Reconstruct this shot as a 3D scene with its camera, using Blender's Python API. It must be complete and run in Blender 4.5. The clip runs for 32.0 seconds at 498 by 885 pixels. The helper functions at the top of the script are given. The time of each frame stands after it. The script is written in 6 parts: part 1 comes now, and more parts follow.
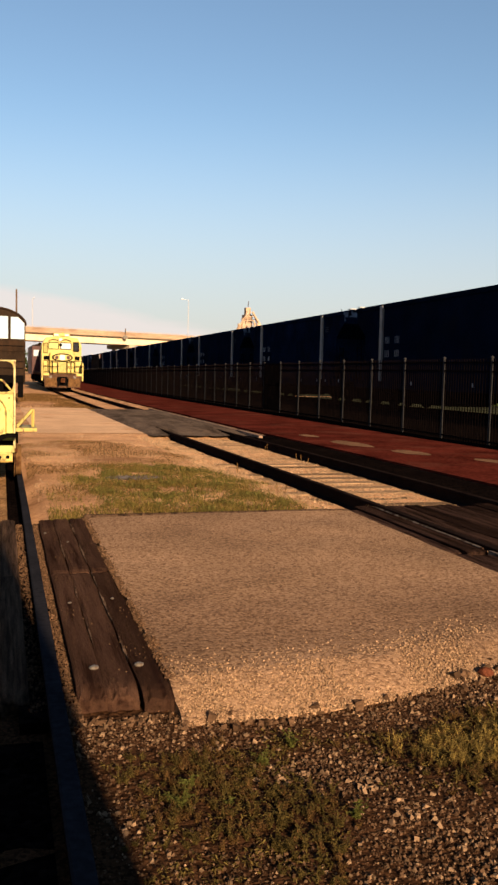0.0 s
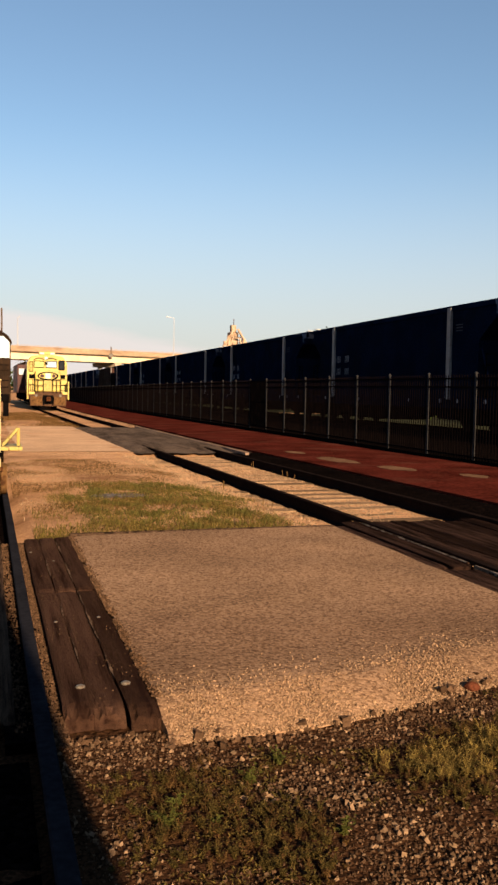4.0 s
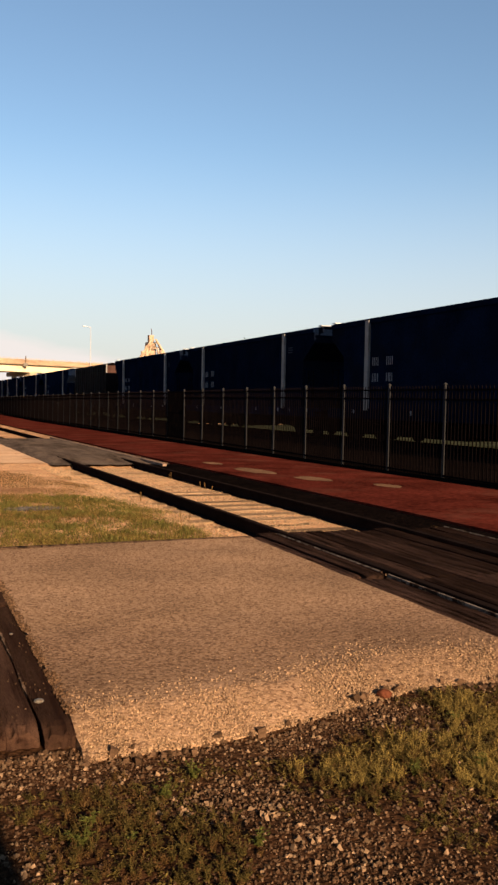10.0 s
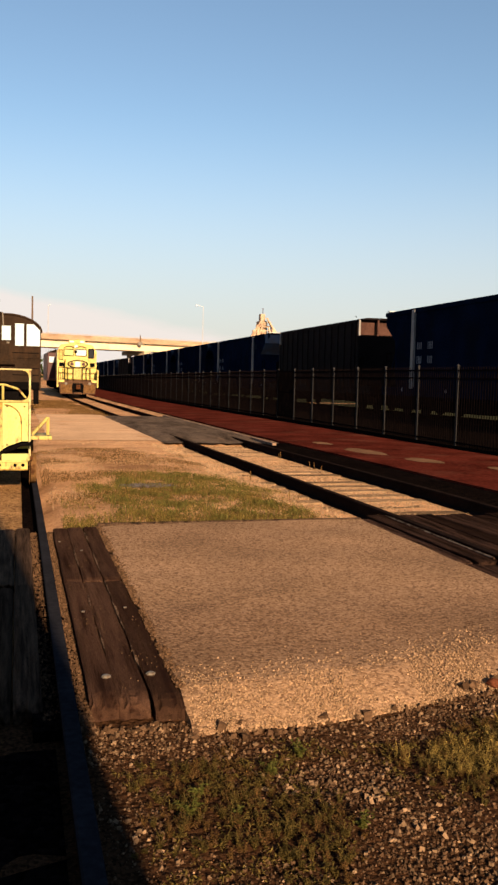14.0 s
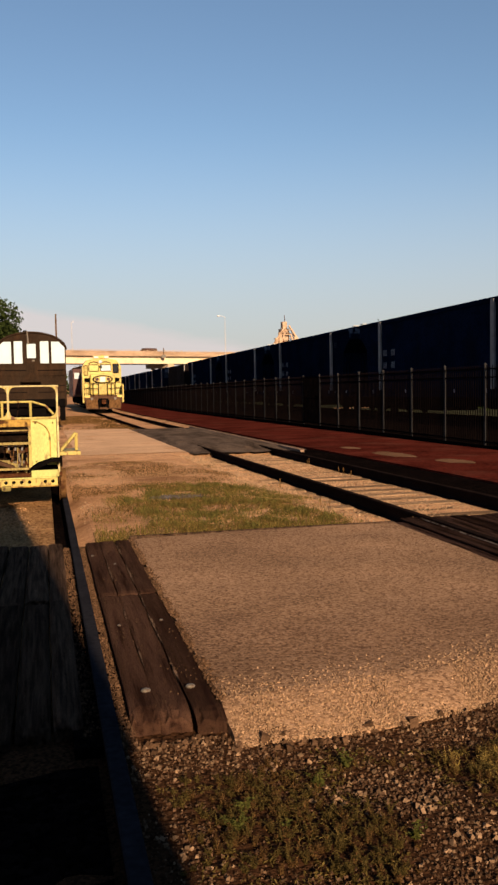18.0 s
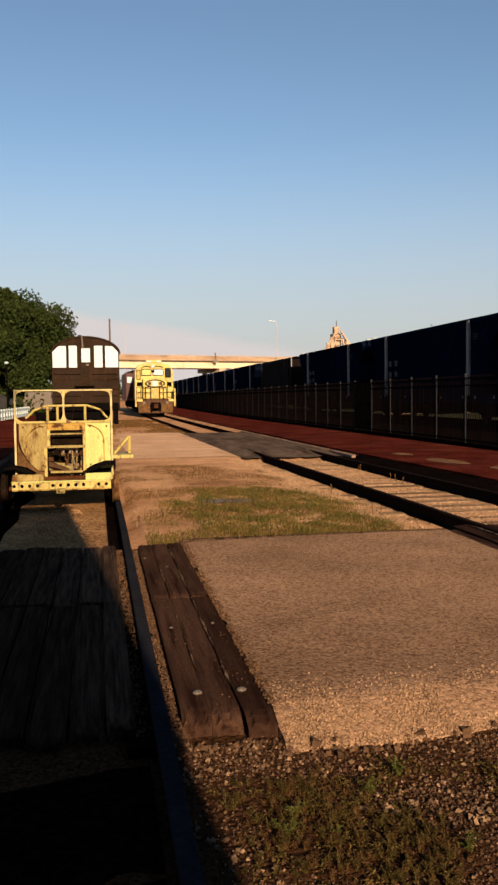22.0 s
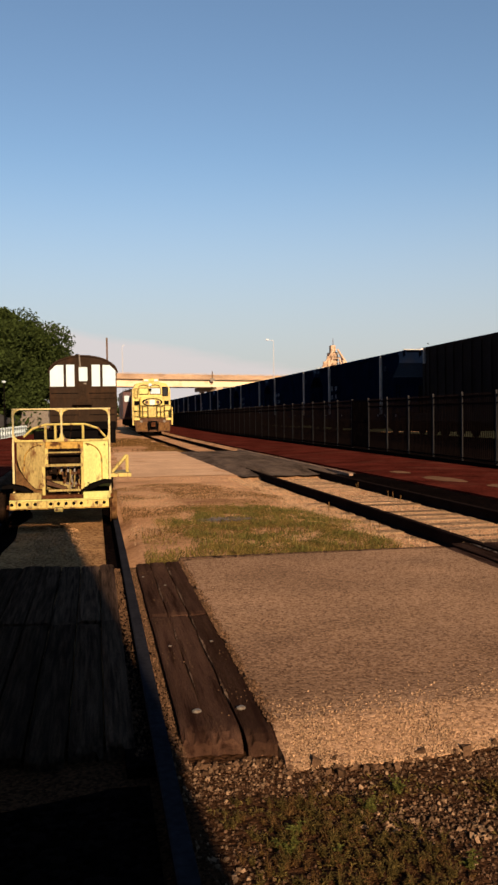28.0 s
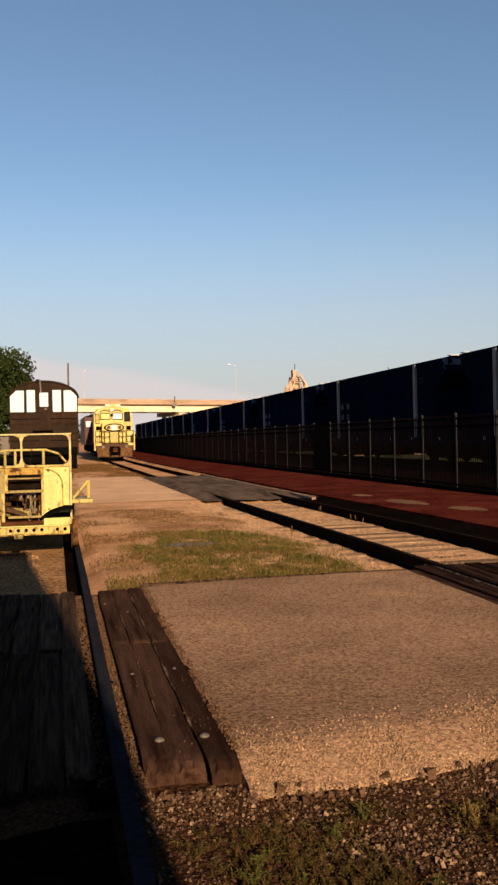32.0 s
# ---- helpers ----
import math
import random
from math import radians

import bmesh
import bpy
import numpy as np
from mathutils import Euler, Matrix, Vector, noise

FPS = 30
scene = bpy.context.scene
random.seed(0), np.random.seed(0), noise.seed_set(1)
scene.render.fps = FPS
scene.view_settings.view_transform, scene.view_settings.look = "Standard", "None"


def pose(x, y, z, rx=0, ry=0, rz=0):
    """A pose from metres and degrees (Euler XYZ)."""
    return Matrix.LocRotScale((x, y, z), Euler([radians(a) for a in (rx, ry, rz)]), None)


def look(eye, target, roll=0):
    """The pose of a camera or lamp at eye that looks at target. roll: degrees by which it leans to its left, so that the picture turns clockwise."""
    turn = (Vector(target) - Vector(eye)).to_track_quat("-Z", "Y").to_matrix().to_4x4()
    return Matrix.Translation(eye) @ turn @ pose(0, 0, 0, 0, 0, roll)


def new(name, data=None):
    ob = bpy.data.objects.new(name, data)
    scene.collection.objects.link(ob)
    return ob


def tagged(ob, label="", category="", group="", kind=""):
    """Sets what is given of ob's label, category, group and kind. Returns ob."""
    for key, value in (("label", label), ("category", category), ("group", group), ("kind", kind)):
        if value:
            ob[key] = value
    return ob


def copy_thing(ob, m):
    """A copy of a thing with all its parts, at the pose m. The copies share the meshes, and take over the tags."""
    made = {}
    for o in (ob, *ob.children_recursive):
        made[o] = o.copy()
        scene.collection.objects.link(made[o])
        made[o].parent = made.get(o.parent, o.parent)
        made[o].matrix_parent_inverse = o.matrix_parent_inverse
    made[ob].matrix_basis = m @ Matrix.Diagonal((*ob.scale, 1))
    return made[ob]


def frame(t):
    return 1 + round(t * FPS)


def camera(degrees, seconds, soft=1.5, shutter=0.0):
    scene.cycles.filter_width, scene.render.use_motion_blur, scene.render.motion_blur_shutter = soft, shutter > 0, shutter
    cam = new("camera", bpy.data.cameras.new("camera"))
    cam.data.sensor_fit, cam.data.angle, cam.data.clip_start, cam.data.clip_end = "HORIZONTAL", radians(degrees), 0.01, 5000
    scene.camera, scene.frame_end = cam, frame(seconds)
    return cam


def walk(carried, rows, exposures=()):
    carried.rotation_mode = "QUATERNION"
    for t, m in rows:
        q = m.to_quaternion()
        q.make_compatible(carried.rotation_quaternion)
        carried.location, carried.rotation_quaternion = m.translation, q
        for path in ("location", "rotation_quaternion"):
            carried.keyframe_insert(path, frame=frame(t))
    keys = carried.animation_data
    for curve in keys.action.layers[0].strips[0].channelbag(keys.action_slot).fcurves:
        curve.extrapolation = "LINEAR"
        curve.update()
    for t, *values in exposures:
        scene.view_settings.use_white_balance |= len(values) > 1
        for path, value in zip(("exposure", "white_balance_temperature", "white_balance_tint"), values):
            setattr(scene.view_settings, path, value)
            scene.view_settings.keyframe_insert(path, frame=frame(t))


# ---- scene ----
cam = camera(32.709, 32.0, soft=2.6)

# seconds, eye x y z, yaw, pitch, roll
PATH = [
    (0.0, 0.011, 0.027, 1.410, -16.28, -4.80, 1.45),
    (0.5, 0.004, 0.028, 1.409, -16.69, -4.48, 1.74),
    (1.0, 0.006, 0.026, 1.407, -17.09, -5.00, 1.71),
    (1.5, 0.008, 0.023, 1.405, -14.85, -5.55, 0.38),
    (2.0, 0.015, 0.027, 1.406, -15.38, -5.82, 0.66),
    (2.5, 0.024, 0.022, 1.405, -17.91, -3.17, 0.02),
    (3.0, 0.014, 0.014, 1.409, -17.09, -4.11, 1.35),
    (3.5, 0.013, 0.012, 1.409, -17.15, -4.01, 1.23),
    (5.5, 0.008, -0.024, 1.422, -17.50, -2.48, 0.34),
    (6.0, 0.010, -0.033, 1.422, -20.61, -3.30, 1.07),
    (6.5, 0.011, -0.041, 1.422, -25.40, -2.09, 1.07),
    (7.0, 0.009, -0.042, 1.424, -29.24, -1.73, 1.21),
    (7.5, 0.008, -0.038, 1.428, -30.54, -1.82, 1.08),
    (8.0, 0.010, -0.038, 1.424, -27.49, -2.22, 1.07),
    (8.5, 0.011, -0.028, 1.430, -25.69, -2.58, 1.09),
    (9.0, 0.021, -0.026, 1.427, -24.85, -2.78, 0.61),
    (9.5, 0.021, -0.026, 1.429, -24.24, -2.84, 1.38),
    (10.0, 0.017, -0.021, 1.428, -22.67, -2.82, 1.23),
    (10.5, 0.016, -0.019, 1.428, -21.29, -3.18, 1.39),
    (11.0, 0.018, -0.014, 1.428, -20.33, -3.77, 1.00),
    (11.5, 0.025, -0.008, 1.426, -19.74, -3.87, 0.47),
    (12.0, 0.027, -0.004, 1.425, -20.00, -4.04, 0.74),
    (12.5, 0.022, -0.008, 1.435, -19.67, -3.53, 1.90),
    (13.0, 0.015, -0.007, 1.441, -18.91, -3.22, 2.73),
    (13.5, 0.005, -0.023, 1.448, -16.64, -2.71, 2.48),
    (14.0, 0.014, -0.032, 1.446, -15.29, -4.41, 1.46),
    (14.5, 0.011, -0.029, 1.438, -10.42, -4.02, 1.64),
    (16.5, -0.004, 0.025, 1.422, -8.61, -4.28, 0.26),
    (17.0, 0.007, 0.031, 1.417, -10.58, -5.34, -0.40),
    (17.5, 0.002, 0.025, 1.426, -11.73, -4.44, -0.57),
    (18.0, 0.005, 0.027, 1.430, -13.49, -3.84, -0.94),
    (18.5, -0.013, 0.026, 1.437, -12.11, -3.95, 0.25),
    (19.0, -0.008, 0.016, 1.436, -10.79, -3.84, -0.24),
    (19.5, -0.001, 0.016, 1.433, -10.39, -3.27, -0.66),
    (20.0, -0.003, 0.021, 1.431, -9.82, -3.24, -0.69),
    (20.5, -0.004, 0.021, 1.434, -9.76, -3.18, -0.55),
    (21.0, -0.005, 0.018, 1.430, -10.14, -3.39, -0.64),
    (21.5, -0.009, 0.012, 1.430, -10.58, -3.57, -0.54),
    (22.0, -0.012, 0.013, 1.432, -10.08, -3.47, -0.61),
    (22.5, -0.019, 0.009, 1.432, -10.05, -3.94, -0.28),
    (23.0, -0.018, 0.002, 1.433, -9.89, -3.60, -0.16),
    (23.5, -0.016, -0.000, 1.433, -8.56, -3.55, -0.23),
    (24.0, -0.015, 0.011, 1.427, -9.45, -2.71, -0.24),
    (24.5, -0.014, 0.011, 1.424, -10.42, -2.57, -0.03),
    (25.0, -0.017, 0.012, 1.428, -13.36, -2.62, 1.35),
    (25.5, -0.018, 0.003, 1.432, -9.65, -2.63, 1.21),
    (27.5, -0.020, -0.010, 1.431, -9.85, -1.31, -0.81),
    (28.0, -0.024, -0.001, 1.429, -10.29, -2.22, -0.70),
    (28.5, -0.028, -0.000, 1.430, -10.61, -2.84, -0.32),
    (29.0, -0.020, -0.011, 1.432, -10.55, -1.79, -1.51),
    (29.5, -0.019, -0.020, 1.435, -10.10, -1.63, -1.70),
    (30.0, -0.023, -0.014, 1.435, -9.93, -1.27, -1.45),
    (30.5, -0.024, -0.005, 1.432, -10.23, -1.53, -1.23),
    (31.0, -0.020, -0.007, 1.431, -10.42, -1.58, -1.08),
    (31.5, -0.017, 0.001, 1.428, -12.16, -1.12, -1.04),
    (32.0, -0.017, 0.007, 1.426, -12.83, -0.60, -1.07),
]


def aim(x, y, z, yaw, pitch, roll):
    return pose(x, y, z, 0, 0, yaw) @ pose(0, 0, 0, 90 + pitch) @ pose(0, 0, 0, 0, 0, roll)


EXPOSURE = [(0, 1.41, 6560, 14), (3.5, 1.40, 6550, 14), (6, 1.45, 6500, 14), (9, 1.51, 6520, 14), (12, 1.51, 6650, 14), (14, 1.48, 6700, 14), (15.5, 1.26, 6560, 15), (17, 1.13, 6430, 16), (24, 1.12, 6430, 16), (32, 1.14, 6360, 16)]
walk(cam, [(t, aim(*r)) for t, *r in PATH], EXPOSURE)

# ---- light ----
SUN_EL, SUN_AZ = 18.0, 5.0          # height of the sun; degrees by which it stands right of straight behind
world = bpy.data.worlds.new("world")
scene.world = world
world.use_nodes = True
wt = world.node_tree
wt.nodes.clear()
w_out = wt.nodes.new("ShaderNodeOutputWorld")
w_bg = wt.nodes.new("ShaderNodeBackground")
w_sky = wt.nodes.new("ShaderNodeTexSky")
w_sky.sky_type = "NISHITA"
w_sky.sun_disc = False
w_sky.sun_elevation = radians(SUN_EL)
w_sky.sun_rotation = radians(180 - SUN_AZ)
w_sky.air_density, w_sky.dust_density, w_sky.ozone_density = 1.0, 0.1, 1.1
w_bg.inputs["Strength"].default_value = 0.05
# a bank of evening haze and thin cloud that lies low along the horizon
w_geo = wt.nodes.new("ShaderNodeTexCoord")
w_sep = wt.nodes.new("ShaderNodeSeparateXYZ")
w_map = wt.nodes.new("ShaderNodeMapping")
w_map.inputs["Scale"].default_value = (9.0, 9.0, 30.0)
w_noise = wt.nodes.new("ShaderNodeTexNoise")
w_noise.inputs["Scale"].default_value = 1.6
w_noise.inputs["Detail"].default_value = 5.0
w_slant = wt.nodes.new("ShaderNodeMath")        # the bank's top sinks towards the east
w_slant.operation = "MULTIPLY_ADD"
w_slant.inputs[1].default_value = 0.18
w_puff = wt.nodes.new("ShaderNodeMath")
w_puff.operation = "MULTIPLY_ADD"
w_puff.inputs[1].default_value = 0.022
w_ramp = wt.nodes.new("ShaderNodeMapRange")
w_ramp.inputs["From Min"].default_value, w_ramp.inputs["From Max"].default_value = 0.104, 0.092
w_ramp.inputs["To Max"].default_value = 0.8
w_mix = wt.nodes.new("ShaderNodeMix")
w_mix.data_type = "RGBA"
w_mix.inputs["B"].default_value = (6.5, 6.0, 5.65, 1)
wt.links.new(w_geo.outputs["Generated"], w_sep.inputs[0])
wt.links.new(w_geo.outputs["Generated"], w_map.inputs["Vector"])
wt.links.new(w_map.outputs[0], w_noise.inputs["Vector"])
wt.links.new(w_sep.outputs["X"], w_slant.inputs[0])
wt.links.new(w_sep.outputs["Z"], w_slant.inputs[2])
wt.links.new(w_noise.outputs["Fac"], w_puff.inputs[0])
wt.links.new(w_slant.outputs[0], w_puff.inputs[2])
wt.links.new(w_puff.outputs[0], w_ramp.inputs["Value"])
wt.links.new(w_ramp.outputs[0], w_mix.inputs["Factor"])
w_haze = wt.nodes.new("ShaderNodeMix")
w_haze.data_type = "RGBA"
w_haze.inputs["B"].default_value = (4.4, 4.28, 4.3, 1)
w_band = wt.nodes.new("ShaderNodeMapRange")
w_band.interpolation_type = "SMOOTHSTEP"
w_band.inputs["From Min"].default_value, w_band.inputs["From Max"].default_value = 0.30, 0.0
w_band.inputs["To Max"].default_value = 0.85
wt.links.new(w_sep.outputs["Z"], w_band.inputs["Value"])
wt.links.new(w_band.outputs[0], w_haze.inputs["Factor"])
w_tone = wt.nodes.new("ShaderNodeMix")
w_tone.data_type, w_tone.blend_type = "RGBA", "MULTIPLY"
w_tone.inputs["Factor"].default_value = 1.0
w_tone.inputs["B"].default_value = (0.91, 1.01, 1.035, 1)
wt.links.new(w_sky.outputs[0], w_tone.inputs["A"])
wt.links.new(w_tone.outputs["Result"], w_haze.inputs["A"])
wt.links.new(w_haze.outputs["Result"], w_mix.inputs["A"])
wt.links.new(w_mix.outputs["Result"], w_bg.inputs["Color"])
wt.links.new(w_bg.outputs[0], w_out.inputs[0])

sun = new("sun", bpy.data.lights.new("sun", "SUN"))
sun.data.energy = 5.0
sun.data.angle = radians(0.6)
sun.data.color = (1.0, 0.72, 0.43)
_az, _el = radians(SUN_AZ), radians(SUN_EL)
sun.matrix_world = look((math.sin(_az) * math.cos(_el) * 60, -math.cos(_az) * math.cos(_el) * 60, math.sin(_el) * 60), (0, 0, 0))


# ---- materials ----
def material(name, base, rough=0.7, metal=0.0, var=0.35, scale=6.0, fine=60.0, bump=0.3, tint=None, tint_scale=1.2, tint_edge=(0.5, 0.65), per=0.0, depth=0.01, stretch=(1, 1, 1), island=False, spec=None):
    """A surface with variation at two scales, stains of a second colour, and relief. per: how much it varies from piece to piece."""
    m = bpy.data.materials.new(name)
    m.use_nodes = True
    nt = m.node_tree
    n, l = nt.nodes, nt.links
    b = n["Principled BSDF"]
    b.inputs["Roughness"].default_value, b.inputs["Metallic"].default_value = rough, metal
    b.inputs["Specular IOR Level"].default_value = spec if spec is not None else 0.3 if rough < 0.7 else 0.0
    co = n.new("ShaderNodeTexCoord")
    mp = n.new("ShaderNodeMapping")
    mp.inputs["Scale"].default_value = stretch
    l.new(co.outputs["Object"], mp.inputs["Vector"])
    vec = mp.outputs[0]
    info = None
    if per or island:
        info = n.new("ShaderNodeNewGeometry" if island else "ShaderNodeObjectInfo")
        rnd = info.outputs["Random Per Island"] if island else info.outputs["Random"]
        add = n.new("ShaderNodeVectorMath")
        add.operation = "ADD"
        sc = n.new("ShaderNodeMath")
        sc.operation = "MULTIPLY"
        sc.inputs[1].default_value = 37.0
        l.new(rnd, sc.inputs[0])
        l.new(vec, add.inputs[0])
        l.new(sc.outputs[0], add.inputs[1])
        vec = add.outputs[0]
    big, small = n.new("ShaderNodeTexNoise"), n.new("ShaderNodeTexNoise")
    big.inputs["Scale"].default_value, big.inputs["Detail"].default_value = scale, 6
    small.inputs["Scale"].default_value, small.inputs["Detail"].default_value = fine, 4
    l.new(vec, big.inputs["Vector"])
    l.new(vec, small.inputs["Vector"])
    s = n.new("ShaderNodeMath")
    s.operation = "ADD"
    l.new(big.outputs["Fac"], s.inputs[0])
    l.new(small.outputs["Fac"], s.inputs[1])
    r = n.new("ShaderNodeMapRange")
    r.inputs["From Min"].default_value, r.inputs["From Max"].default_value = 0.7, 1.3
    r.inputs["To Min"].default_value, r.inputs["To Max"].default_value = 1 - var, 1 + var
    l.new(s.outputs[0], r.inputs["Value"])
    val = r.outputs[0]
    if per:
        pr = n.new("ShaderNodeMapRange")
        pr.inputs["To Min"].default_value, pr.inputs["To Max"].default_value = 1 - per, 1 + per
        l.new(rnd, pr.inputs["Value"])
        pm = n.new("ShaderNodeMath")
        pm.operation = "MULTIPLY"
        l.new(val, pm.inputs[0])
        l.new(pr.outputs[0], pm.inputs[1])
        val = pm.outputs[0]
    mul = n.new("ShaderNodeMix")
    mul.data_type, mul.blend_type = "RGBA", "MULTIPLY"
    mul.inputs["Factor"].default_value = 1.0
    mul.inputs["A"].default_value = (*base, 1)
    l.new(val, mul.inputs["B"])
    col = mul.outputs["Result"]
    if tint:
        st = n.new("ShaderNodeTexNoise")
        st.inputs["Scale"].default_value, st.inputs["Detail"].default_value = tint_scale, 8
        st.inputs["Roughness"].default_value = 0.65
        l.new(vec, st.inputs["Vector"])
        tr = n.new("ShaderNodeMapRange")
        tr.inputs["From Min"].default_value, tr.inputs["From Max"].default_value = tint_edge
        l.new(st.outputs["Fac"], tr.inputs["Value"])
        tm = n.new("ShaderNodeMix")
        tm.data_type = "RGBA"
        tm.inputs["B"].default_value = (*tint, 1)
        l.new(tr.outputs[0], tm.inputs["Factor"])
        l.new(col, tm.inputs["A"])
        col = tm.outputs["Result"]
    l.new(col, b.inputs["Base Color"])
    if bump:
        bp = n.new("ShaderNodeBump")
        bp.inputs["Strength"].default_value, bp.inputs["Distance"].default_value = bump, depth
        l.new(s.outputs[0], bp.inputs["Height"])
        l.new(bp.outputs[0], b.inputs["Normal"])
    return m


def aggregate(name, tones, pebble=95.0, rough=0.92, depth=0.012, patch=(0.75, 1.15), patch_scale=0.8, dirt=None):
    """Pebbles set in mortar: each pebble has its own tone and relief, with broad worn and dirty patches over them."""
    m = bpy.data.materials.new(name)
    m.use_nodes = True
    n, l = m.node_tree.nodes, m.node_tree.links
    b = n["Principled BSDF"]
    b.inputs["Roughness"].default_value, b.inputs["Specular IOR Level"].default_value = rough, 0.0
    co = n.new("ShaderNodeTexCoord")
    cells, broad, grain = n.new("ShaderNodeTexVoronoi"), n.new("ShaderNodeTexNoise"), n.new("ShaderNodeTexNoise")
    cells.inputs["Scale"].default_value = pebble
    broad.inputs["Scale"].default_value, broad.inputs["Detail"].default_value = patch_scale, 7
    grain.inputs["Scale"].default_value, grain.inputs["Detail"].default_value = pebble * 0.3, 3
    for t in (cells, broad, grain):
        l.new(co.outputs["Object"], t.inputs["Vector"])
    sep = n.new("ShaderNodeSeparateColor")
    l.new(cells.outputs["Color"], sep.inputs[0])
    ramp = n.new("ShaderNodeValToRGB")
    for i, t in enumerate(tones):
        e = ramp.color_ramp.elements[i] if i < 2 else ramp.color_ramp.elements.new(0.5)
        e.position, e.color = i / (len(tones) - 1), (*t, 1)
    l.new(sep.outputs[0], ramp.inputs["Fac"])
    pr = n.new("ShaderNodeMapRange")
    pr.inputs["From Min"].default_value, pr.inputs["From Max"].default_value = 0.35, 0.65
    pr.inputs["To Min"].default_value, pr.inputs["To Max"].default_value = patch
    l.new(broad.outputs["Fac"], pr.inputs["Value"])
    mul = n.new("ShaderNodeMix")
    mul.data_type, mul.blend_type = "RGBA", "MULTIPLY"
    mul.inputs["Factor"].default_value = 1.0
    l.new(ramp.outputs[0], mul.inputs["A"])
    l.new(pr.outputs[0], mul.inputs["B"])
    col = mul.outputs["Result"]
    if dirt:                         # a trodden, dirty stripe across the slab: (middle in y, half width, how dark)
        sep2, wob, ad = n.new("ShaderNodeSeparateXYZ"), n.new("ShaderNodeTexNoise"), n.new("ShaderNodeMath")
        wob.inputs["Scale"].default_value, wob.inputs["Detail"].default_value = 1.3, 6
        l.new(co.outputs["Object"], sep2.inputs[0])
        l.new(co.outputs["Object"], wob.inputs["Vector"])
        ad.operation = "MULTIPLY_ADD"
        ad.inputs[1].default_value = 1.6
        l.new(wob.outputs["Fac"], ad.inputs[0])
        l.new(sep2.outputs["Y"], ad.inputs[2])
        off, ab, st, dm = n.new("ShaderNodeMath"), n.new("ShaderNodeMath"), n.new("ShaderNodeMapRange"), n.new("ShaderNodeMix")
        off.operation, ab.operation, st.interpolation_type = "SUBTRACT", "ABSOLUTE", "SMOOTHSTEP"
        off.inputs[1].default_value = dirt[0] + 0.8
        st.inputs["From Min"].default_value, st.inputs["From Max"].default_value = dirt[1], 0.1
        dm.data_type, dm.blend_type = "RGBA", "MULTIPLY"
        dm.inputs["B"].default_value = dirt[2]
        l.new(ad.outputs[0], off.inputs[0])
        l.new(off.outputs[0], ab.inputs[0])
        l.new(ab.outputs[0], st.inputs["Value"])
        l.new(st.outputs[0], dm.inputs["Factor"])
        l.new(col, dm.inputs["A"])
        col = dm.outputs["Result"]
    l.new(col, b.inputs["Base Color"])
    h = n.new("ShaderNodeMath")
    h.operation = "SUBTRACT"
    l.new(grain.outputs["Fac"], h.inputs[0])
    l.new(cells.outputs["Distance"], h.inputs[1])
    bp = n.new("ShaderNodeBump")
    bp.inputs["Strength"].default_value, bp.inputs["Distance"].default_value = 1.0, depth
    l.new(h.outputs[0], bp.inputs["Height"])
    l.new(bp.outputs[0], b.inputs["Normal"])
    return m


def soil_material():
    """Tan sandy soil, and dark gritty earth where the weeds grow in front of the slab."""
    m = material("sandy_soil", (0.45, 0.252, 0.132), 0.95, var=0.5, scale=1.6, fine=45, bump=0.7, depth=0.02, stretch=(0.75, 1.0, 1), tint=(0.17, 0.085, 0.042), tint_scale=0.8, tint_edge=(0.49, 0.66))
    n, l = m.node_tree.nodes, m.node_tree.links
    b = n["Principled BSDF"]
    was = b.inputs["Base Color"].links[0].from_socket
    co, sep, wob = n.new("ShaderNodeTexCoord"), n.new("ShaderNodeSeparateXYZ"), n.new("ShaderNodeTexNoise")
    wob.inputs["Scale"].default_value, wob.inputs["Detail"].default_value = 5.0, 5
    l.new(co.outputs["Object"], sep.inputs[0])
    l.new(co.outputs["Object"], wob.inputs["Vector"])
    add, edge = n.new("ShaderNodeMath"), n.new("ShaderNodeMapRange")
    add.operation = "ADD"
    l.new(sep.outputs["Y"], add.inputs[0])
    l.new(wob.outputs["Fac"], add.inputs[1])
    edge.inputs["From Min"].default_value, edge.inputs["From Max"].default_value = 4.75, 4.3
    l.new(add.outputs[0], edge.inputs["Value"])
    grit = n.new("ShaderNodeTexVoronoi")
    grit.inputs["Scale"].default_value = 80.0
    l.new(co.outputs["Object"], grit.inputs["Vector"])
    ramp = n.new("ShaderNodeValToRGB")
    # earth's own dark tone, deepened to paint the view's darkened lower edge
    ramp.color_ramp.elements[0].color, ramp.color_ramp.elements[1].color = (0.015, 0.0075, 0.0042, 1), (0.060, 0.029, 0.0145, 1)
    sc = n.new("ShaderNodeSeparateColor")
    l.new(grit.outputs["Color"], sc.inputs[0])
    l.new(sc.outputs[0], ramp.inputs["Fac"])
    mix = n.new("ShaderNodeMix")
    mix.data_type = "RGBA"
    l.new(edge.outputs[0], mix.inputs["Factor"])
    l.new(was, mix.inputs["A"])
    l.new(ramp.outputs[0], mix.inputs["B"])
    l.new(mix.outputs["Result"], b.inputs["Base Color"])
    return m


